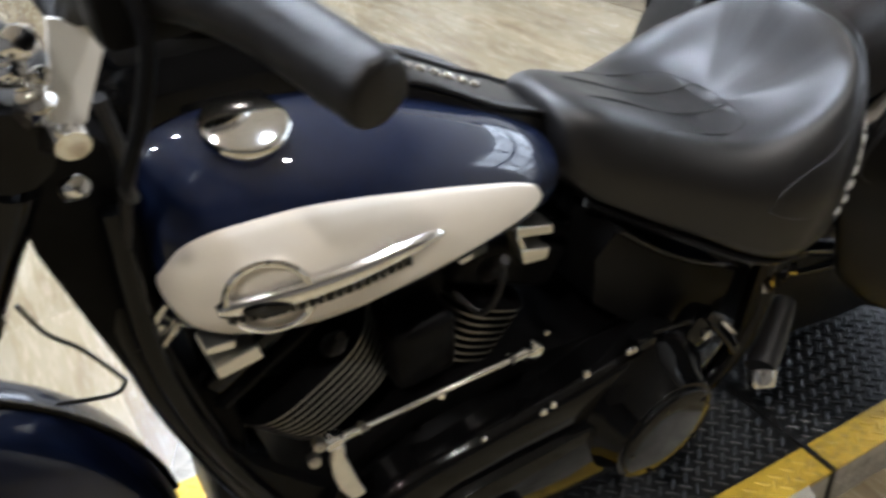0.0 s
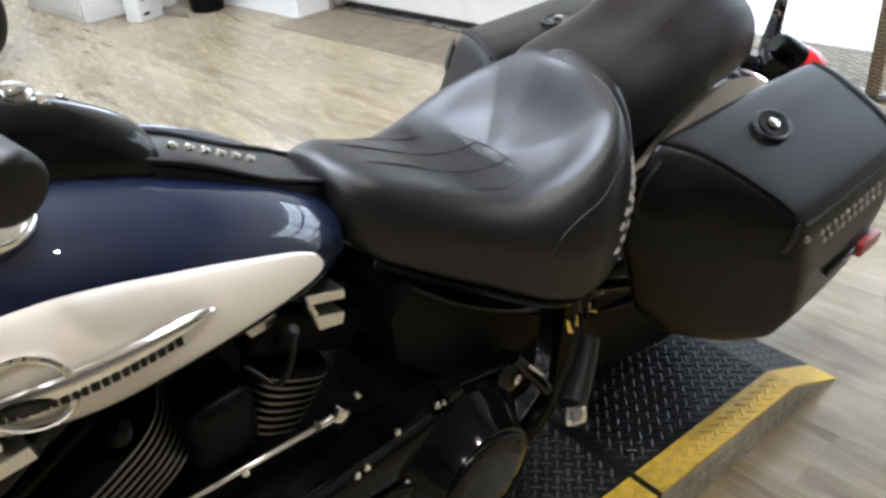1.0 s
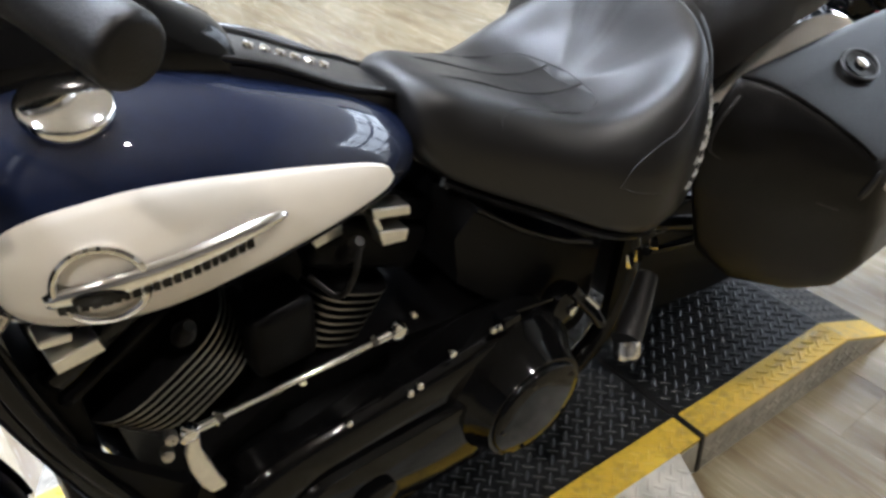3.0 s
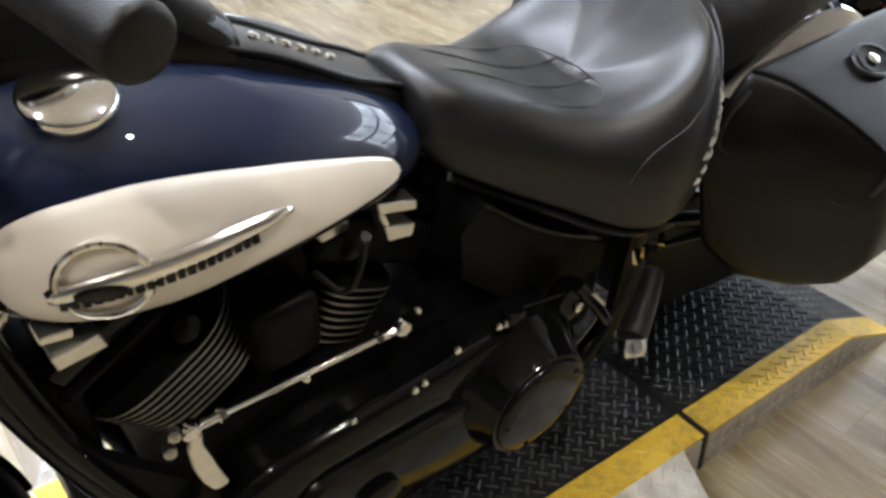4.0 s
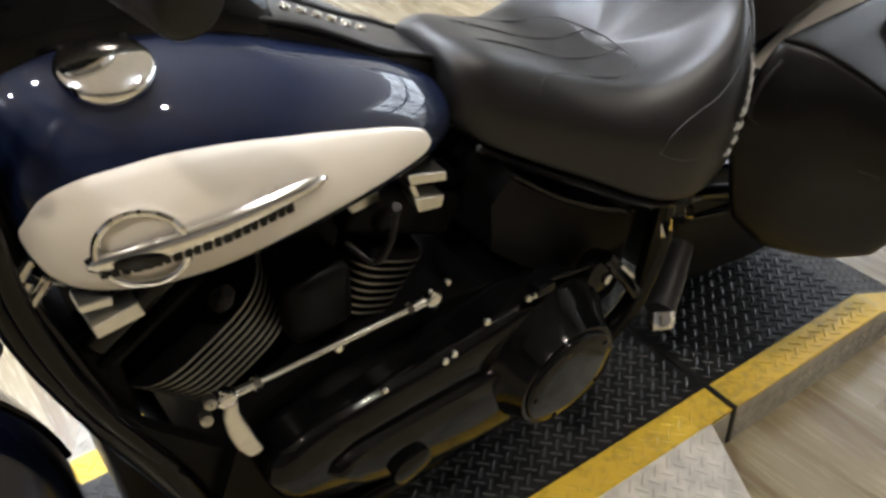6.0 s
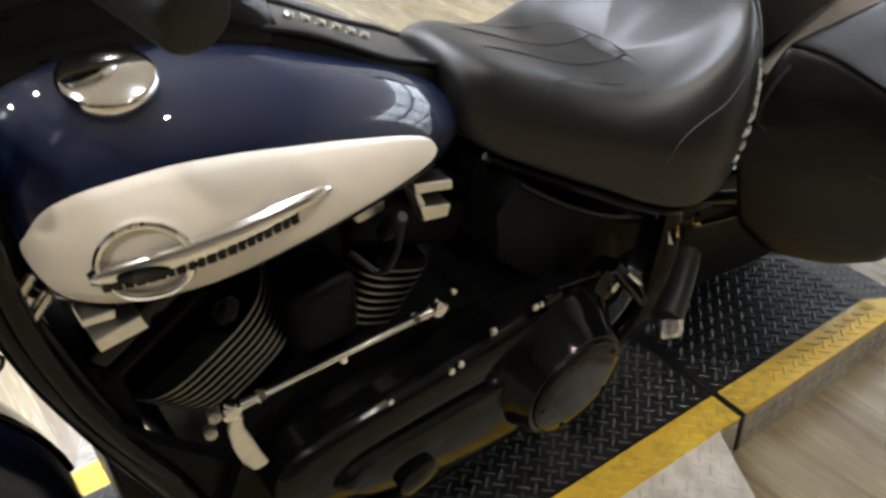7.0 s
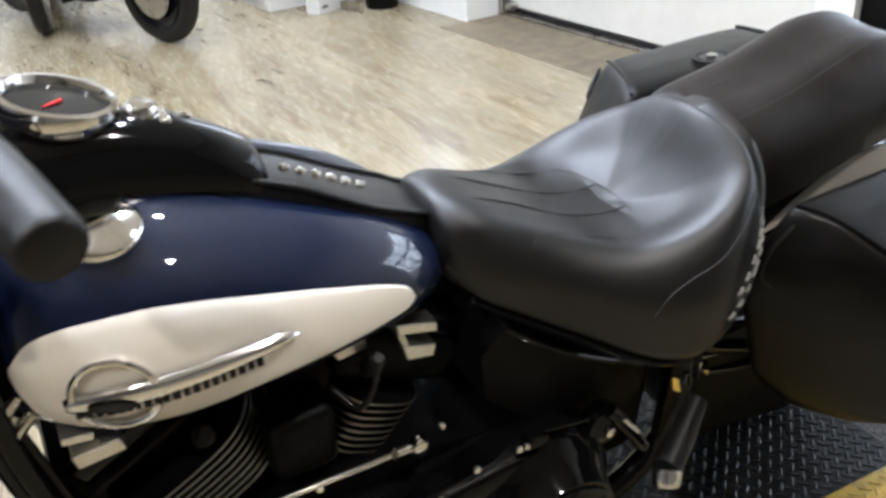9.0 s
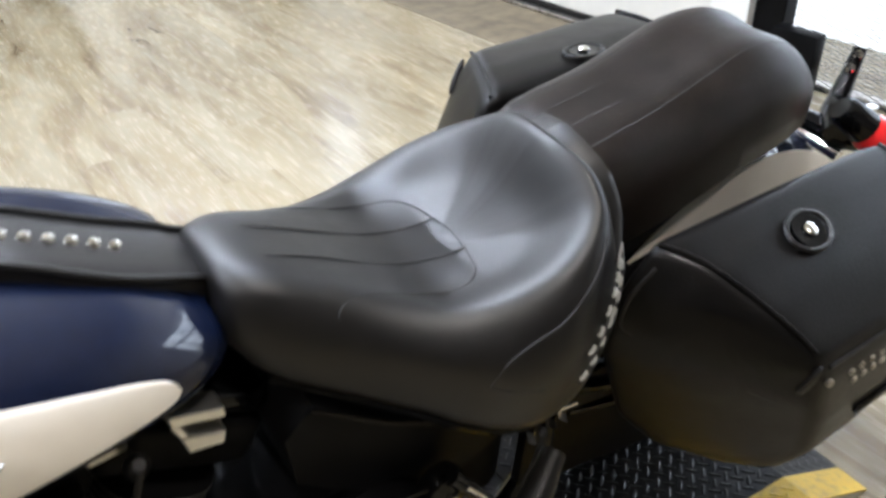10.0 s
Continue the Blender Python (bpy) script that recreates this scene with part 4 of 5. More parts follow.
    part("reflector", boxed(q.x - 0.005, q.x + 0.065, *sorted((side * (abs(q.y) + 0.002), side * (abs(q.y) + 0.017))), 0.460, 0.486, 0.004), REFLECTOR, body, "red side reflector")
    # lock in an oval recess of the lid
    c = Vector((0.704, -0.272, 0.695)) if side < 0 else Vector((0.785, 0.235, 0.7065 + rise(0.235)))
    n = Vector((-0.02, side * (0.40 if side < 0 else 0.14), 0.92)).normalized()
    ex, ey = X3, n.cross(X3).normalized()
    part("lock_rim", tube([c + 0.036 * math.cos(w) * ex + 0.027 * math.sin(w) * ey + 0.001 * n for w in [2 * math.pi * k / 32 for k in range(32)]], 0.0034, 8, closed=True), LEATHER, body, "raised oval rim round the lock")
    part("lock_dish", lathe([(0.024, -0.004), (0.025, 0.0022), (0.0, 0.0016)], c, n, 28), GLOSS, body, "glossy black lock dish")
    part("lock", lathe([(0.009, 0.0), (0.0095, 0.006), (0.006, 0.008), (0.0, 0.008)], c, n, 16), CHROME, body, "chrome key lock")
    return body


bag(-1)
bag(1)

# --- engine: two finned cylinders in a V, rocker covers, cases
CRANK = Vector((-0.190, 0, 0.33))


def cylinder(lean, label):
    ax = Vector((math.sin(radians(lean)), 0, math.cos(radians(lean))))
    across = Vector((ax.z, 0, -ax.x))
    cyl = part("cylinder", lathe([(0.07, 0.11), (0.07, 0.30)], CRANK, ax, 32), SATIN, bike, label)
    for k in range(8):
        h = (0.182 if lean < 0 else 0.160) + 0.0116 * k
        hx, hy = (0.092 if lean < 0 else 0.056) + 0.0022 * k, 0.112 + 0.0006 * k
        ring = []
        for m in range(40):
            a = 2 * math.pi * m / 40
            ring.append((hx * power(math.cos(a), 0.62), hy * power(math.sin(a), 0.62)))
        rings = []
        for dh, g in ((0.0, 0.985), (0.0012, 1.0), (0.0038, 1.0), (0.005, 0.985)):
            rings.append([CRANK + ax * (h + dh) + across * (u * g) + Y3 * (v * g) for u, v in ring])
        part("cooling_fin", loft(rings), SATIN, cyl)
        edge = [[CRANK + ax * (h + dh) + across * (u * g) + Y3 * (v * g) for u, v in ring] for dh, g in ((0.0009, 0.999), (0.0011, 1.006), (0.0039, 1.006), (0.0041, 0.999))]
        part("fin_edge", loft(edge, caps=False), FIN, cyl, "bright machined fin edge", angle=60)
    # head and rocker cover
    def block(name, h0, h1, hx, hy, mat, text, bev=0.012, dx=0.0):
        bm = boxed(-hx + dx, hx + dx, -hy, hy, h0, h1, bev, 3)
        m = Matrix((across, Y3, ax)).transposed().to_4x4()
        bmesh.ops.transform(bm, matrix=Matrix.Translation(CRANK) @ m, verts=bm.verts[:])
        return part(name, bm, mat, cyl, text)
    block("cylinder_head", 0.318 if lean < 0 else 0.268, 0.335, 0.088, 0.10, SATIN, "black cylinder head")
    block("rocker_cover", 0.336, 0.372, 0.080, 0.098, GLOSS, "black rocker cover")
    return cyl, ax, across


def trim(corners, y0=-0.120, y1=-0.092):
    """A machined bar of the rocker boxes, drawn by its corners in length and height."""
    bm = loft([[(x, y, z) for x, z in corners] for y in (y0, y1)])
    bmesh.ops.bevel(bm, geom=bm.edges[:], offset=0.0012, segments=1, affect="EDGES")
    part("rocker_trim", bm, TRIM, bike, "bright machined rocker box trim", smooth=False)


trim([(-0.431, 0.687), (-0.401, 0.683), (-0.403, 0.672), (-0.432, 0.678)])
trim([(-0.428, 0.656), (-0.381, 0.662), (-0.377, 0.643), (-0.425, 0.639)])
trim([(-0.062, 0.674), (-0.007, 0.656), (-0.006, 0.642), (-0.059, 0.658)])
trim([(-0.053, 0.636), (-0.008, 0.621), (-0.012, 0.604), (-0.047, 0.612)])
trim([(-0.061, 0.6575), (-0.051, 0.6545), (-0.044, 0.634), (-0.0525, 0.6365)], -0.119)
trim([(-0.144, 0.668), (-0.102, 0.670), (-0.102, 0.657), (-0.137, 0.654)])
cylinder(-30, "front finned black engine cylinder with bright fin edges")
cylinder(28, "rear finned black engine cylinder with bright fin edges")
part("crankcase", loft([[(x, y, z) for x, z in ((-0.33, 0.20), (-0.36, 0.30), (-0.31, 0.42), (-0.20, 0.475), (-0.06, 0.46), (0.06, 0.44), (0.16, 0.46), (0.26, 0.42), (0.30, 0.28), (0.22, 0.17), (-0.18, 0.14))] for y in (-0.135, -0.12, 0.12, 0.135)]), SATIN, bike, "black engine and gearbox case", angle=30)
part("intake", lathe([(0.04, -0.1), (0.045, 0.0), (0.04, 0.1)], (-0.175, 0.02, 0.60), (0, 1, 0), 20), SATIN, bike)
part("air_cleaner", lathe([(0.09, 0.0), (0.10, 0.01), (0.10, 0.05), (0.085, 0.065), (0.0, 0.07)], (-0.175, 0.13, 0.58), (0, 1, 0), 36), GLOSS, bike, "round gloss black air cleaner")
# horn cover and cables between the cylinders
part("horn_cover", boxed(-0.232, -0.148, -0.135, -0.05, 0.50, 0.60, 0.016, 3), SATIN, bike, "black plate between the cylinders")
for s in ((-0.10, -0.115, 0.62), (-0.30, -0.105, 0.60)):
    part("spark_cap", lathe([(0.011, 0), (0.013, 0.02), (0.009, 0.05), (0.006, 0.06)], s, (0, -0.6, 0.8), 14), RUBBER, bike)
part("plug_lead", tube(spline([(-0.10, -0.15, 0.66), (-0.115, -0.16, 0.63), (-0.13, -0.15, 0.60), (-0.15, -0.12, 0.62)], 5), 0.004, 8), RUBBER, bike)
for p in ((-0.095, -0.125, 0.632), (-0.44, -0.09, 0.545), (0.0, -0.12, 0.47), (-0.19, -0.155, 0.50), (-0.02, -0.15, 0.40), (0.085, -0.20, 0.462), (0.068, -0.204, 0.470), (-0.395, -0.12, 0.36), (-0.045, -0.195, 0.428), (-0.060, -0.195, 0.424), (-0.150, -0.190, 0.425), (-0.165, -0.190, 0.420), (0.012, -0.190, 0.448)):
    part("bolt", lathe([(0.0055, 0), (0.0055, 0.005), (0.0035, 0.007), (0.0, 0.0072)], p, (0, -1, 0.25), 12), CHROME, bike, "small chrome bolt head")

# --- primary cover: long gloss black case with the round clutch cover
prim = [(-0.315, 0.365), (-0.298, 0.40), (-0.25, 0.424), (-0.17, 0.430), (-0.07, 0.430), (0.02, 0.432), (0.10, 0.438), (0.17, 0.435), (0.215, 0.40), (0.243, 0.33), (0.243, 0.25), (0.21, 0.195), (0.15, 0.170), (0.06, 0.175), (-0.06, 0.195), (-0.17, 0.245), (-0.25, 0.285), (-0.30, 0.325)]
mid = Vector((-0.04, 0, 0.31))
prim_s = [tuple(v) for v in spline([(x, 0, z) for x, z in prim] + [(prim[0][0], 0, prim[0][1])], 4)[:-1]]
rings = []
for y, g in ((-0.12, 1.0), (-0.182, 1.0), (-0.190, 0.992), (-0.197, 0.965), (-0.202, 0.92), (-0.205, 0.6)):
    rings.append([(mid.x + (x - mid.x) * g, y, mid.z + (z - mid.z) * g) for x, _, z in prim_s])
primary = part("primary_cover", loft(rings), GLOSS, bike, "long gloss black primary chain cover")
# raised panel along the case and the flared boss that carries the round clutch cover
face = rounded([(x, 0, z) for x, z in ((0.07, 0.352), (-0.06, 0.362), (-0.20, 0.368), (-0.245, 0.345), (-0.20, 0.295), (-0.06, 0.235), (0.07, 0.215))], 2)
centre = Vector((-0.07, 0, 0.31))
bm = loft([[centre + (p - centre) * g + Vector((0, y, 0)) for p in face] for g, y in ((1.04, -0.202), (1.0, -0.212), (0.97, -0.217), (0.90, -0.219))])
part("case_panel", bm, GLOSS, primary, "raised gloss black panel of the case")
dc = Vector((0.123, -0.250, 0.318))
part("clutch_boss", lathe([(0.122, 0.058), (0.117, 0.046), (0.106, 0.034), (0.098, 0.020), (0.0925, 0.008), (0.0890, 0.0), (0.0875, -0.004), (0.082, -0.005)], dc, (0, 1, 0), 56), GLOSS, primary, "flared gloss black boss")
part("derby_cover", lathe([(0.0800, -0.004), (0.0815, 0.006), (0.0800, 0.0105), (0.0770, 0.0125), (0.055, 0.0138), (0.0, 0.0145)], dc, (0, -1, 0), 64), GLOSS, primary, "round gloss black clutch cover")
for k in range(5):
    a = 2 * math.pi * k / 5 + 0.6
    part("cover_screw", lathe([(0.0038, 0), (0.0038, 0.002), (0, 0.003)], dc + Vector((0.070 * math.cos(a), -0.0125, 0.070 * math.sin(a))), (0, -1, 0), 10), GLOSS, primary)
part("inspection_cover", lathe([(0.03, 0.0), (0.031, 0.012), (0.026, 0.016), (0.0, 0.0165)], (-0.13, -0.217, 0.285), (0, -1, 0), 28), GLOSS, primary)

# --- shift linkage
A, B = Vector((-0.060, -0.168, 0.515)), Vector((-0.334, -0.168, 0.529))
rod = part("shift_rod", tube([A, A + (B - A) * 0.12, A + (B - A) * 0.13, A + (B - A) * 0.87, A + (B - A) * 0.88, B], [0.0056, 0.0056, 0.0038, 0.0038, 0.0056, 0.0056], 12), POLISH, bike, "bright chrome shift rod")
for p in (A, B):
    part("rod_eye", lathe([(0.006, -0.011), (0.0115, -0.007), (0.013, 0.0), (0.0115, 0.007), (0.006, 0.011)], p, (0, 1, 0.2), 20), CHROME, rod)
for f in (0.13, 0.87):
    part("lock_nut", lathe([(0.0085, -0.004), (0.0085, 0.004)], A + (B - A) * f, B - A, 6), CHROME, rod)
part("rod_bolt", lathe([(0.007, 0), (0.007, 0.012), (0.0, 0.014)], B + Vector((-0.018, 0, 0.012)), (-0.2, -1, 0.3), 12), BRUSHED, rod)
part("rod_bolt", lathe([(0.007, 0), (0.007, 0.012), (0.0, 0.014)], B + Vector((-0.026, 0, -0.010)), (-0.2, -1, 0.3), 12), BRUSHED, rod)
lever = [(B + Vector((0.002, -0.006, -0.004)), 0.007, 0.005), (B + Vector((-0.002, -0.009, -0.02)), 0.009, 0.005), (B + Vector((0.001, -0.012, -0.045)), 0.012, 0.0055), (B + Vector((0.006, -0.015, -0.07)), 0.012, 0.0055), (B + Vector((0.013, -0.018, -0.088)), 0.010, 0.005)]
part("shift_lever", loft([[p + Vector((w * power(math.cos(a), 0.7), -d * power(math.sin(a), 0.7), 0)) for a in [2 * math.pi * k / 16 for k in range(16)]] for p, w, d in lever]), TRIM, bike, "flat polished shift lever", angle=60)
part("gear_arm", tube([A, A + Vector((0.012, 0.02, -0.035))], [0.010, 0.012], 12), SATIN, bike)

# --- frame tubes
def rail(points, r, name="frame_tube", mat=None, text="black frame tube", sides=12):
    return part(name, tube(spline(points, 6), r, sides), mat or GLOSS, bike, text)


for s in (-1, 1):
    rail([(-0.49, s * 0.05, 0.80), (-0.478, s * 0.085, 0.65), (-0.447, s * 0.10, 0.52), (-0.405, s * 0.115, 0.385), (-0.36, s * 0.13, 0.22), (-0.30, s * 0.14, 0.14), (0.1, s * 0.145, 0.125), (0.36, s * 0.14, 0.16), (0.44, s * 0.14, 0.30), (0.42, s * 0.13, 0.48)], 0.021)
    rail([(0.02, s * 0.06, 0.70), (0.08, s * 0.10, 0.66), (0.20, s * 0.125, 0.58), (0.32, s * 0.14, 0.52), (0.42, s * 0.14, 0.47)], 0.015)
    rail([(0.40, s * 0.135, 0.46), (0.52, s * 0.14, 0.40), (0.66, s * 0.145, 0.345), (0.80, s * 0.15, 0.322)], 0.021, "swingarm", GLOSS, "black swingarm tube")
    rail([(0.40, s * 0.13, 0.55), (0.55, s * 0.145, 0.57), (0.72, s * 0.15, 0.58)], 0.012, "fender_bracket", GLOSS, "black saddlebag bracket")
part("frame_backbone", tube(spline([(-0.45, 0, 0.86), (-0.2, 0, 0.77), (0.05, 0, 0.68), (0.3, 0, 0.58), (0.42, 0, 0.48)], 5), 0.03, 14), GLOSS, bike)
part("steering_head", tube([(-0.50, 0, 0.80), (-0.455, 0, 0.92)], 0.035, 20), GLOSS, bike)
part("downtube_cover", loft([[(x, y, z) for x, z in ((-0.468, 0.57), (-0.446, 0.48), (-0.420, 0.39), (-0.398, 0.30), (-0.355, 0.17), (-0.26, 0.13), (-0.26, 0.34), (-0.34, 0.38), (-0.41, 0.48), (-0.45, 0.57))] for y in (-0.118, -0.114, -0.10, -0.096)]), SATIN, bike, "black cover behind the downtubes", angle=30)
part("oil_cooler", boxed(-0.455, -0.405, -0.085, 0.085, 0.24, 0.62, 0.012), SATIN, bike, "black oil cooler between the downtubes")
# side cover and battery box below the seat
bm = loft([[(x, y, z) for x, z in ((0.04, 0.60), (0.075, 0.635), (0.18, 0.54), (0.30, 0.465), (0.34, 0.435), (0.335, 0.39), (0.21, 0.40), (0.12, 0.45), (0.05, 0.52))] for y in (-0.05, -0.135, -0.146, -0.150)])
part("side_cover", bm, SATIN, bike, "black side cover below the seat", angle=70)
part("cover_lip", tube(spline([(0.07, -0.152, 0.635), (0.16, -0.155, 0.56), (0.25, -0.155, 0.50), (0.33, -0.152, 0.455)], 5), 0.004, 8), GLOSS, bike)
part("battery_box", boxed(0.06, 0.36, -0.05, 0.13, 0.44, 0.62, 0.02), SATIN, bike)
part("rear_case", boxed(0.24, 0.40, -0.12, 0.12, 0.2, 0.46, 0.03), SATIN, bike)

# --- passenger peg, its mount and the stand
peg = part("passenger_peg", tube([(0.400, -0.207, 0.388), (0.35, -0.235, 0.369), (0.298, -0.262, 0.350)], [0.017, 0.021, 0.023], 18), RUBBER, bike, "folded black rubber passenger peg")
part("peg_cap", tube([(0.297, -0.2635, 0.350), (0.290, -0.274, 0.338), (0.287, -0.280, 0.332)], [0.0225, 0.0215, 0.017], 18), POLISH, peg, "bright metal end of the peg")
part("peg_mount", lathe([(0.03, 0), (0.034, 0.012), (0.03, 0.03), (0.012, 0.036), (0, 0.036)], (0.232, -0.165, 0.405), (0, -1, 0.1), 28), GLOSS, bike, "black round peg mount")
part("mount_bolt", lathe([(0.008, 0), (0.008, 0.006), (0.004, 0.008), (0, 0.008)], (0.232, -0.201, 0.408), (0, -1, 0.1), 16), CHROME, bike)
part("mount_arm", tube([(0.235, -0.19, 0.44), (0.275, -0.205, 0.385), (0.30, -0.21, 0.345)], [0.012, 0.010, 0.010], 10), GLOSS, bike)
part("mount_strip", tube([(0.245, -0.212, 0.436), (0.272, -0.22, 0.402)], 0.003, 8), CHROME, bike, "thin chrome edge")
part("clip", boxed(0.085, 0.115, -0.212, -0.185, 0.455, 0.478, 0.006), GLOSS, bike, "glossy cable clip on the case")
part("case_edge", tube([(0.10, -0.19, 0.466), (0.20, -0.19, 0.44)], 0.004, 8), GLOSS, bike)
part("side_stand", tube([(-0.30, -0.15, 0.12), (-0.26, -0.24, 0.05), (-0.255, -0.255, -0.024)], [0.014, 0.013, 0.016], 12), GLOSS, bike, "black side stand resting on the deck")

# --- shock, belt guard, exhaust and pieces seen behind the case
rail([(0.48, -0.145, 0.36), (0.62, -0.155, 0.325), (0.80, -0.165, 0.30), (0.86, -0.165, 0.30)], 0.010, "belt_guard", GLOSS, "black belt guard rail")
part("belt_cover", loft([[(x, y, z) for x, z in ((0.40, 0.43), (0.40, 0.245), (0.509, 0.198), (0.715, 0.142), (0.862, 0.118), (0.872, 0.30), (0.80, 0.37), (0.60, 0.43))] for y in (-0.152, -0.148, -0.140, -0.136)]), SATIN, bike, "black belt and swingarm cover", angle=30)
part("axle_nut", lathe([(0.022, 0), (0.022, 0.012), (0.014, 0.02), (0, 0.021)], (0.80, -0.175, 0.322), (0, -1, 0), 6), CHROME, bike)
part("pulley", lathe([(0.13, -0.012), (0.135, -0.01), (0.135, 0.012), (0.12, 0.012), (0.10, 0.006), (0.03, 0.006), (0.03, 0.02), (0, 0.02)], (0.80, -0.105, 0.322), (0, -1, 0), 40), SATIN, bike, "dark rear drive pulley")
# folded chrome bracket end below the seat's rear corner
for k in range(4):
    x, z = 0.372 + 0.017 * k, 0.420 + 0.005 * k
    bm = loft([[(x + u - 0.3 * w, -0.186 - d, z + w) for u, d in ((-0.007, 0.0), (0.0, 0.008 + 0.002 * (k % 2)), (0.007, 0.001))] for w in (-0.014, -0.004, 0.008, 0.018 - 0.003 * k)])
    part("bag_bracket", bm, CHROME, bike, "folded chrome bracket end", angle=20)
part("bracket_strip", tube([(0.395, -0.200, 0.475), (0.432, -0.198, 0.462)], [0.004, 0.003], 8), CHROME, bike, "thin chrome strip under the lacing")
part("bag_rail", tube(spline([(0.42, -0.165, 0.50), (0.52, -0.17, 0.47), (0.62, -0.17, 0.43)], 4), 0.008, 8), GLOSS, bike)
for z in (0.20, 0.30):
    rail([(0.15, 0.19, z), (0.6, 0.22, z - 0.02), (1.15, 0.24, z)], 0.042, "exhaust_pipe", CHROME, "chrome exhaust silencer", 20)

# --- fork, headlamp nacelle, handlebar
def fork_at(s):
    return FRONT + Vector((0.577 * s - 0.06, 0, s))


for s in (-1, 1):
    off = Vector((0.03, s * 0.105, 0))
    part("fork_leg", tube([fork_at(-0.01) + off, fork_at(0.30) + off, fork_at(0.31) + off, fork_at(0.66) + off], [0.029, 0.031, 0.024, 0.024], 18), GLOSS, bike, "black fork leg")
    part("fork_cover", tube([fork_at(0.40) + off, fork_at(0.60) + off], 0.036, 18), GLOSS, bike)
for h, r in ((0.50, 0.03), (0.63, 0.032)):
    p = fork_at(h) + Vector((0.03, 0, 0))
    part("fork_clamp", tube([p + Vector((0, -0.135, 0)), p + Vector((0, 0.135, 0))], r, 12), GLOSS, bike, "black fork clamp")
part("headlamp", lathe([(0.04, -0.1), (0.09, -0.06), (0.105, 0.0), (0.105, 0.02), (0.098, 0.03), (0.0, 0.035)], fork_at(0.52) + Vector((-0.09, 0, 0)), (-1, 0, -0.05), 36), GLOSS, bike, "black headlamp shell")
bar = [(-0.452, 0.0, 0.99), (-0.455, -0.06, 0.995), (-0.46, -0.13, 1.03), (-0.455, -0.20, 1.08), (-0.43, -0.28, 1.105), (-0.405, -0.34, 1.105), (-0.386, -0.412, 1.096)]
for s in (-1, 1):
    pts = [(x, -y * s if s > 0 else y, z) for x, y, z in bar]
    pts = [(x, s * abs(y), z) for x, y, z in bar]
    hb = part("handlebar", tube(spline(pts, 6), 0.0125, 14), SATIN, bike, "black handlebar")
    g = [Vector(p) for p in spline(pts, 6)][-14:]
    d = (g[-1] - g[-2]).normalized()
    grip = part("grip", tube([g[0], g[2], *g[3:], g[-1] + d * 0.004, g[-1] + d * 0.0065, g[-1] + d * 0.0085, g[-1] + d * 0.0095], [0.019, 0.0185] + [0.0185] * 11 + [0.0185, 0.0178, 0.0162, 0.0135], 36), RUBBER, hb, "black rubber hand grip")
    part("lever_clamp", boxed(-0.47, -0.415, *sorted((s * 0.245, s * 0.285)), 1.075, 1.125, 0.008), SATIN, hb, "black lever clamp and switch housing")
    part("clutch_line", tube(spline([(-0.452, s * 0.285, 1.12), (-0.450, s * 0.30, 1.09), (-0.462, s * 0.302, 1.05), (-0.478, s * 0.295, 1.01), (-0.47, s * 0.24, 0.96)], 5), 0.0045, 10), SATIN, hb, "dark brown clutch line sleeve")
    part("mirror_stem", tube(spline([(-0.455, s * 0.265, 1.12), (-0.47, s * 0.29, 1.19), (-0.50, s * 0.33, 1.25)], 5), 0.006, 8), GLOSS, hb)
    part("signal_lamp", lathe([(0.010, -0.04), (0.024, -0.02), (0.027, 0.0), (0.023, 0.008), (0, 0.01)], (-0.60, s * 0.20, 0.955), (-1, 0, 0.1), 24), GLOSS, hb, "black turn signal")
# chrome fittings beside the steering head
quad = [(-0.479, 1.056), (-0.445, 1.042), (-0.476, 0.981), (-0.495, 0.987)]
# white paint puts the mirror-bright reflection into the plate's colour
part("fork_plate", loft([[(x, y, z) for x, z in quad] for y in (-0.172, -0.168)]), WHITE, bike, "rectangular plate on the fork, its bright reflection painted white", smooth=False)
part("plate_clamp", lathe([(0.012, -0.012), (0.014, 0.0), (0.012, 0.012)], (-0.488, -0.165, 0.972), (0, 1, 0.2), 18), CHROME, bike, "chrome clamp")
part("switch_clamp", lathe([(0.008, -0.02), (0.012, -0.01), (0.012, 0.012), (0.006, 0.018), (0, 0.019)], (-0.502, -0.172, 1.003), (0.2, -0.6, 0.7), 18), CHROME, bike, "chrome clamp with polished screws")
for x, z, r in ((-0.499, 1.045, 0.011), (-0.494, 1.020, 0.007), (-0.508, 1.028, 0.008), (-0.495, 0.936, 0.009)):
    part("polished_screw", lathe([(r, -0.01), (r, 0.006), (r * 0.7, 0.01), (0, 0.0105)], (x, -0.172, z), (0.3, -0.7, 0.5), 14), CHROME, bike, "polished chrome screw head")
for k, (x, y, z) in enumerate(((-0.464, -0.09, 0.727), (-0.472, -0.09, 0.705), (-0.457, -0.09, 0.70))):
    part("chrome_fitting", tube([(x - 0.012, y - 0.015, z - 0.004), (x + 0.012, y - 0.01, z + 0.016)], 0.006, 8), CHROME, bike, "small chrome fitting at the front downtube")
cable = [(-0.46, -0.14, 0.98), (-0.455, -0.12, 0.90), (-0.475, -0.10, 0.78), (-0.46, -0.09, 0.66), (-0.43, -0.11, 0.50)]
part("cable", tube(spline(cable, 6), 0.006, 8), RUBBER, bike, "black control cable")
part("brake_hose", tube(spline([(-0.569, 0, 0.719), (-0.555, 0, 0.672), (-0.531, 0, 0.636), (-0.507, 0, 0.582), (-0.503, 0, 0.566), (-0.52, 0, 0.555), (-0.575, 0, 0.575)], 6), 0.0026, 8), RUBBER, bike, "thin black hose")
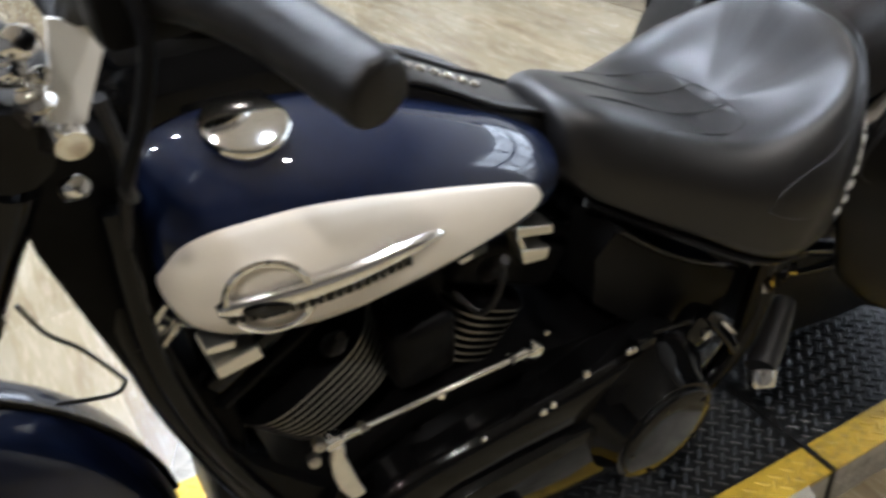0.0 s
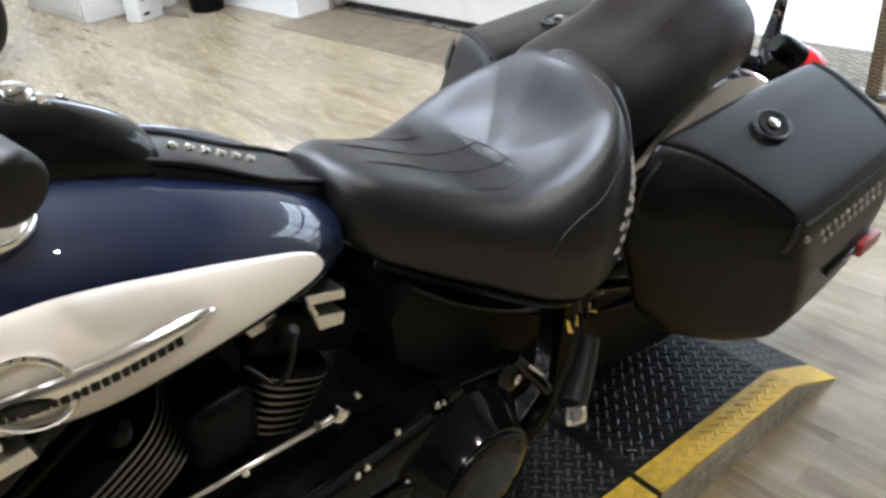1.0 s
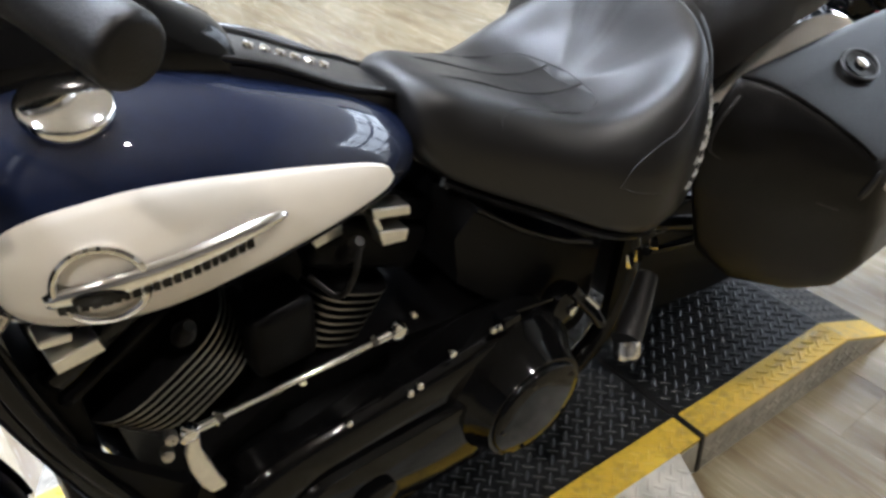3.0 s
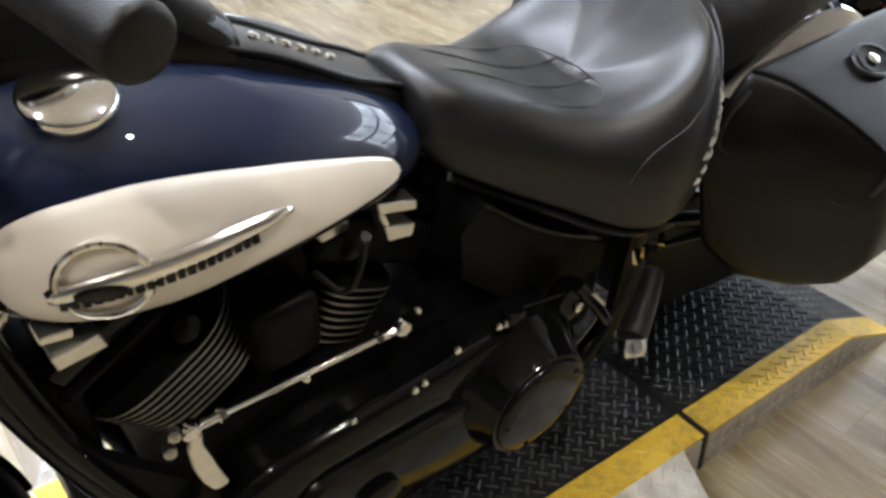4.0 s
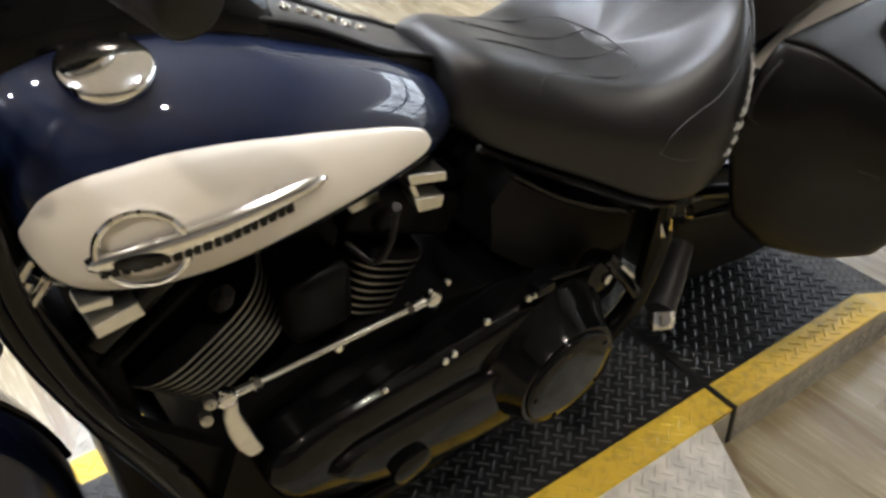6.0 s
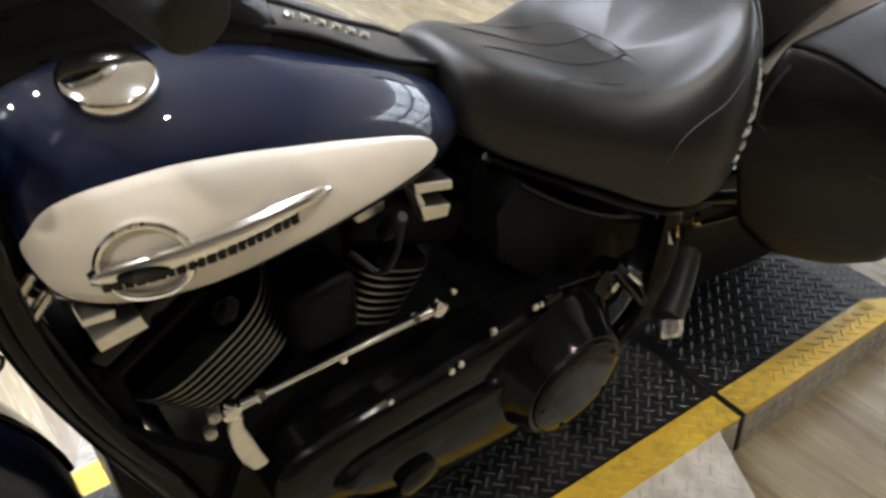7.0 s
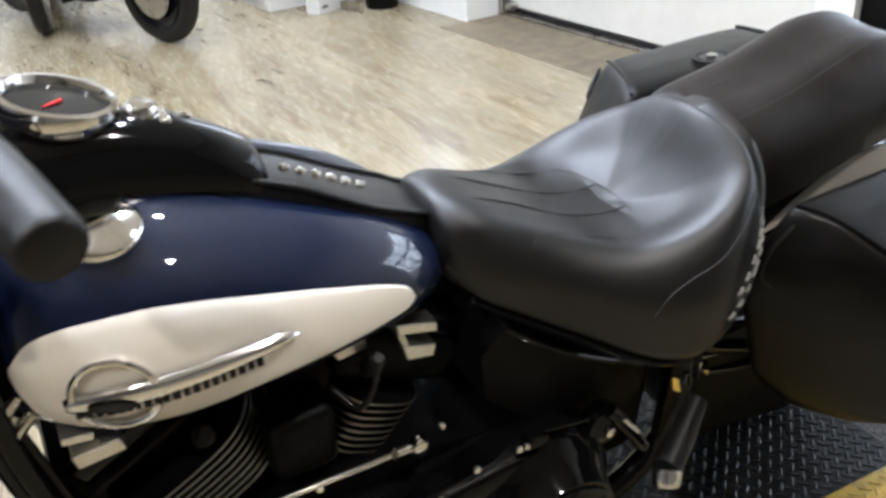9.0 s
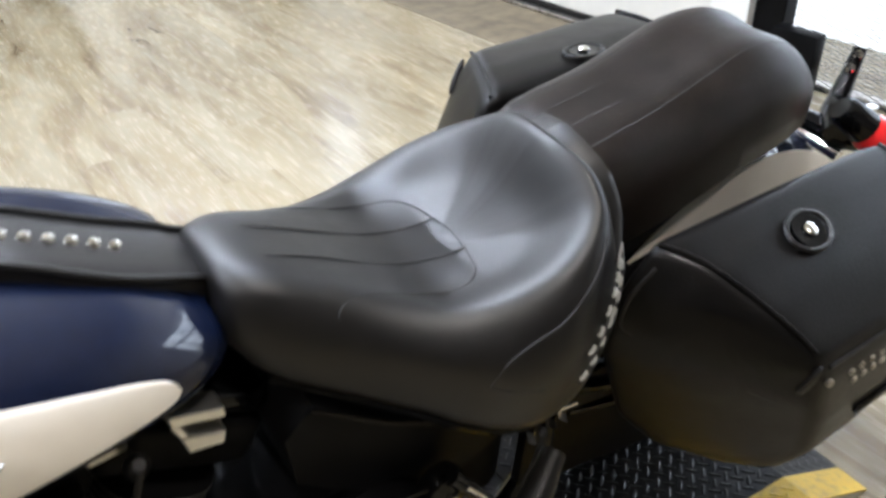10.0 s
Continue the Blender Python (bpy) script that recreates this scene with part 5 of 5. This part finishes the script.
part("frame_gusset", loft([[(x, y, z) for x, z in ((-0.535, 0.83), (-0.518, 0.745), (-0.500, 0.66), (-0.46, 0.66), (-0.45, 0.90), (-0.50, 0.97), (-0.54, 0.95))] for y in (-0.085, -0.07, 0.07, 0.085)]), SATIN, bike, "black frame neck behind the fork", angle=30)
rail([(-0.47, -0.10, 0.86), (-0.475, -0.105, 0.70), (-0.45, -0.115, 0.55), (-0.40, -0.12, 0.40)], 0.012, "brace_tube")

# ---------------------------------------------------------------- things across the hall
def parked_bike(name, m, label, spoked):
    """The lower part of a motorcycle parked across the hall: wheel, fender, fork and engine block."""
    b = thing(name, m, label, "motorcycle", "parked motorcycles")
    for nm, x in (("front_wheel", 0.0), ("rear_wheel", 1.5)):
        c = Vector((x, 0, 0.32))
        wd = 0.10
        w = part(nm, lathe([(0.225, -wd * 0.36), (0.245, -wd * 0.46), (0.28, -wd * 0.5), (0.305, -wd * 0.4), (0.319, -wd * 0.2), (0.32, 0), (0.319, wd * 0.2), (0.305, wd * 0.4), (0.28, wd * 0.5), (0.245, wd * 0.46), (0.225, wd * 0.36)], c, (0, 1, 0), 48), RUBBER, b, "wheel with black tyre")
        part("rim", lathe([(0.205, -0.04), (0.228, -0.048), (0.21, -0.02), (0.21, 0.02), (0.228, 0.048), (0.205, 0.04)], c, (0, 1, 0), 40), GLOSS, w)
        for s in (-1, 1):
            part("brake_disc", lathe([(0.10, s * 0.058), (0.165, s * 0.058), (0.165, s * 0.063), (0.10, s * 0.063)], c, (0, 1, 0), 36), BRUSHED, w, "bright brake disc")
        part("hub", lathe([(0.03, -0.08), (0.055, -0.05), (0.04, 0), (0.055, 0.05), (0.03, 0.08)], c, (0, 1, 0), 20), BRUSHED, w)
        count = 20 if spoked else 10
        for k in range(count):
            a = 2 * math.pi * k / count
            e, f = Vector((math.cos(a), 0, math.sin(a))), Vector((-math.sin(a), 0, math.cos(a)))
            lace_y = Y3 * (0.03 if k % 2 else -0.03)
            part("spoke", tube([c + 0.045 * e + lace_y, c + 0.212 * e + (0.05 if k % 4 < 2 else -0.05) * f * spoked], 0.0045 if spoked else 0.008, 6), TRIM if spoked else GLOSS, w)
    for s in (-1, 1):
        part("fork_leg", tube([(0.0, s * 0.1, 0.32), (0.33, s * 0.1, 0.95)], 0.027, 14), GLOSS, b)
    part("engine", boxed(0.45, 1.05, -0.17, 0.17, 0.2, 0.62, 0.06, 3), SATIN, b, "dark engine block")
    part("fuel_tank", boxed(0.35, 0.85, -0.14, 0.14, 0.72, 0.98, 0.09, 4), GLOSS, b, "dark fuel tank")
    part("seat", boxed(0.82, 1.4, -0.14, 0.14, 0.66, 0.78, 0.05, 3), LEATHER, b)
    part("exhaust", tube([(0.6, -0.2, 0.2), (1.7, -0.22, 0.24)], 0.045, 16), CHROME, b, "chrome exhaust")
    part("footrest", tube([(0.55, -0.28, 0.24), (0.55, 0.28, 0.24)], 0.014, 10), GLOSS, b)
    return b


parked_bike("motorcycle", pose(0.90, 4.22, 0, 0, -2, 112), "black motorcycle parked across the hall with a spoked front wheel", True)
parked_bike("motorcycle", pose(0.36, 5.05, 0, 0, 3, 78), "dark motorcycle parked farther back with a wide tyre", False)

cab = thing("cabinet", pose(2.2, 4.9, 0), "low white cabinet beside the wall", "cabinet")
part("body", boxed(-0.55, 0.18, -0.5, 0.4, 0.0, 0.9, 0.008), WHITE, cab)
part("door_panel", boxed(-0.56, -0.552, -0.46, 0.36, 0.05, 0.86, 0.002), WHITE, cab)
pb = thing("display_box", pose(1.93, 4.16, 0, 0, 0, 18), "small white printed box standing on the floor", "box")
part("carton", boxed(-0.10, 0.10, -0.06, 0.06, 0.0, 0.42, 0.004), WHITE, pb)
part("printed_side", boxed(0.102, 0.106, -0.05, 0.05, 0.02, 0.4, 0.001), RED, pb, "dark red printed side")
for k in range(4):
    part("print_bar", boxed(-0.07, -0.07 + 0.05 + 0.02 * k, -0.064, -0.0615, 0.04 + 0.09 * k, 0.055 + 0.09 * k), SATIN, pb, smooth=False)
column = thing("column_casing", pose(2.1, 4.45, 0), "white square column casing on the floor", "column")
part("casing", boxed(-0.14, 0.14, -0.14, 0.14, 0.0, 3.199, 0.006), WHITE, column)
tub = thing("bin", pose(2.27, 3.98, 0), "black plastic bin beside the white wall", "bin")
part("tub", lathe([(0.10, 0.0), (0.105, 0.01), (0.125, 0.36), (0.13, 0.365), (0.12, 0.37), (0.10, 0.03), (0.0, 0.02)], (0, 0, 0), (0, 0, 1), 28), SATIN, tub)
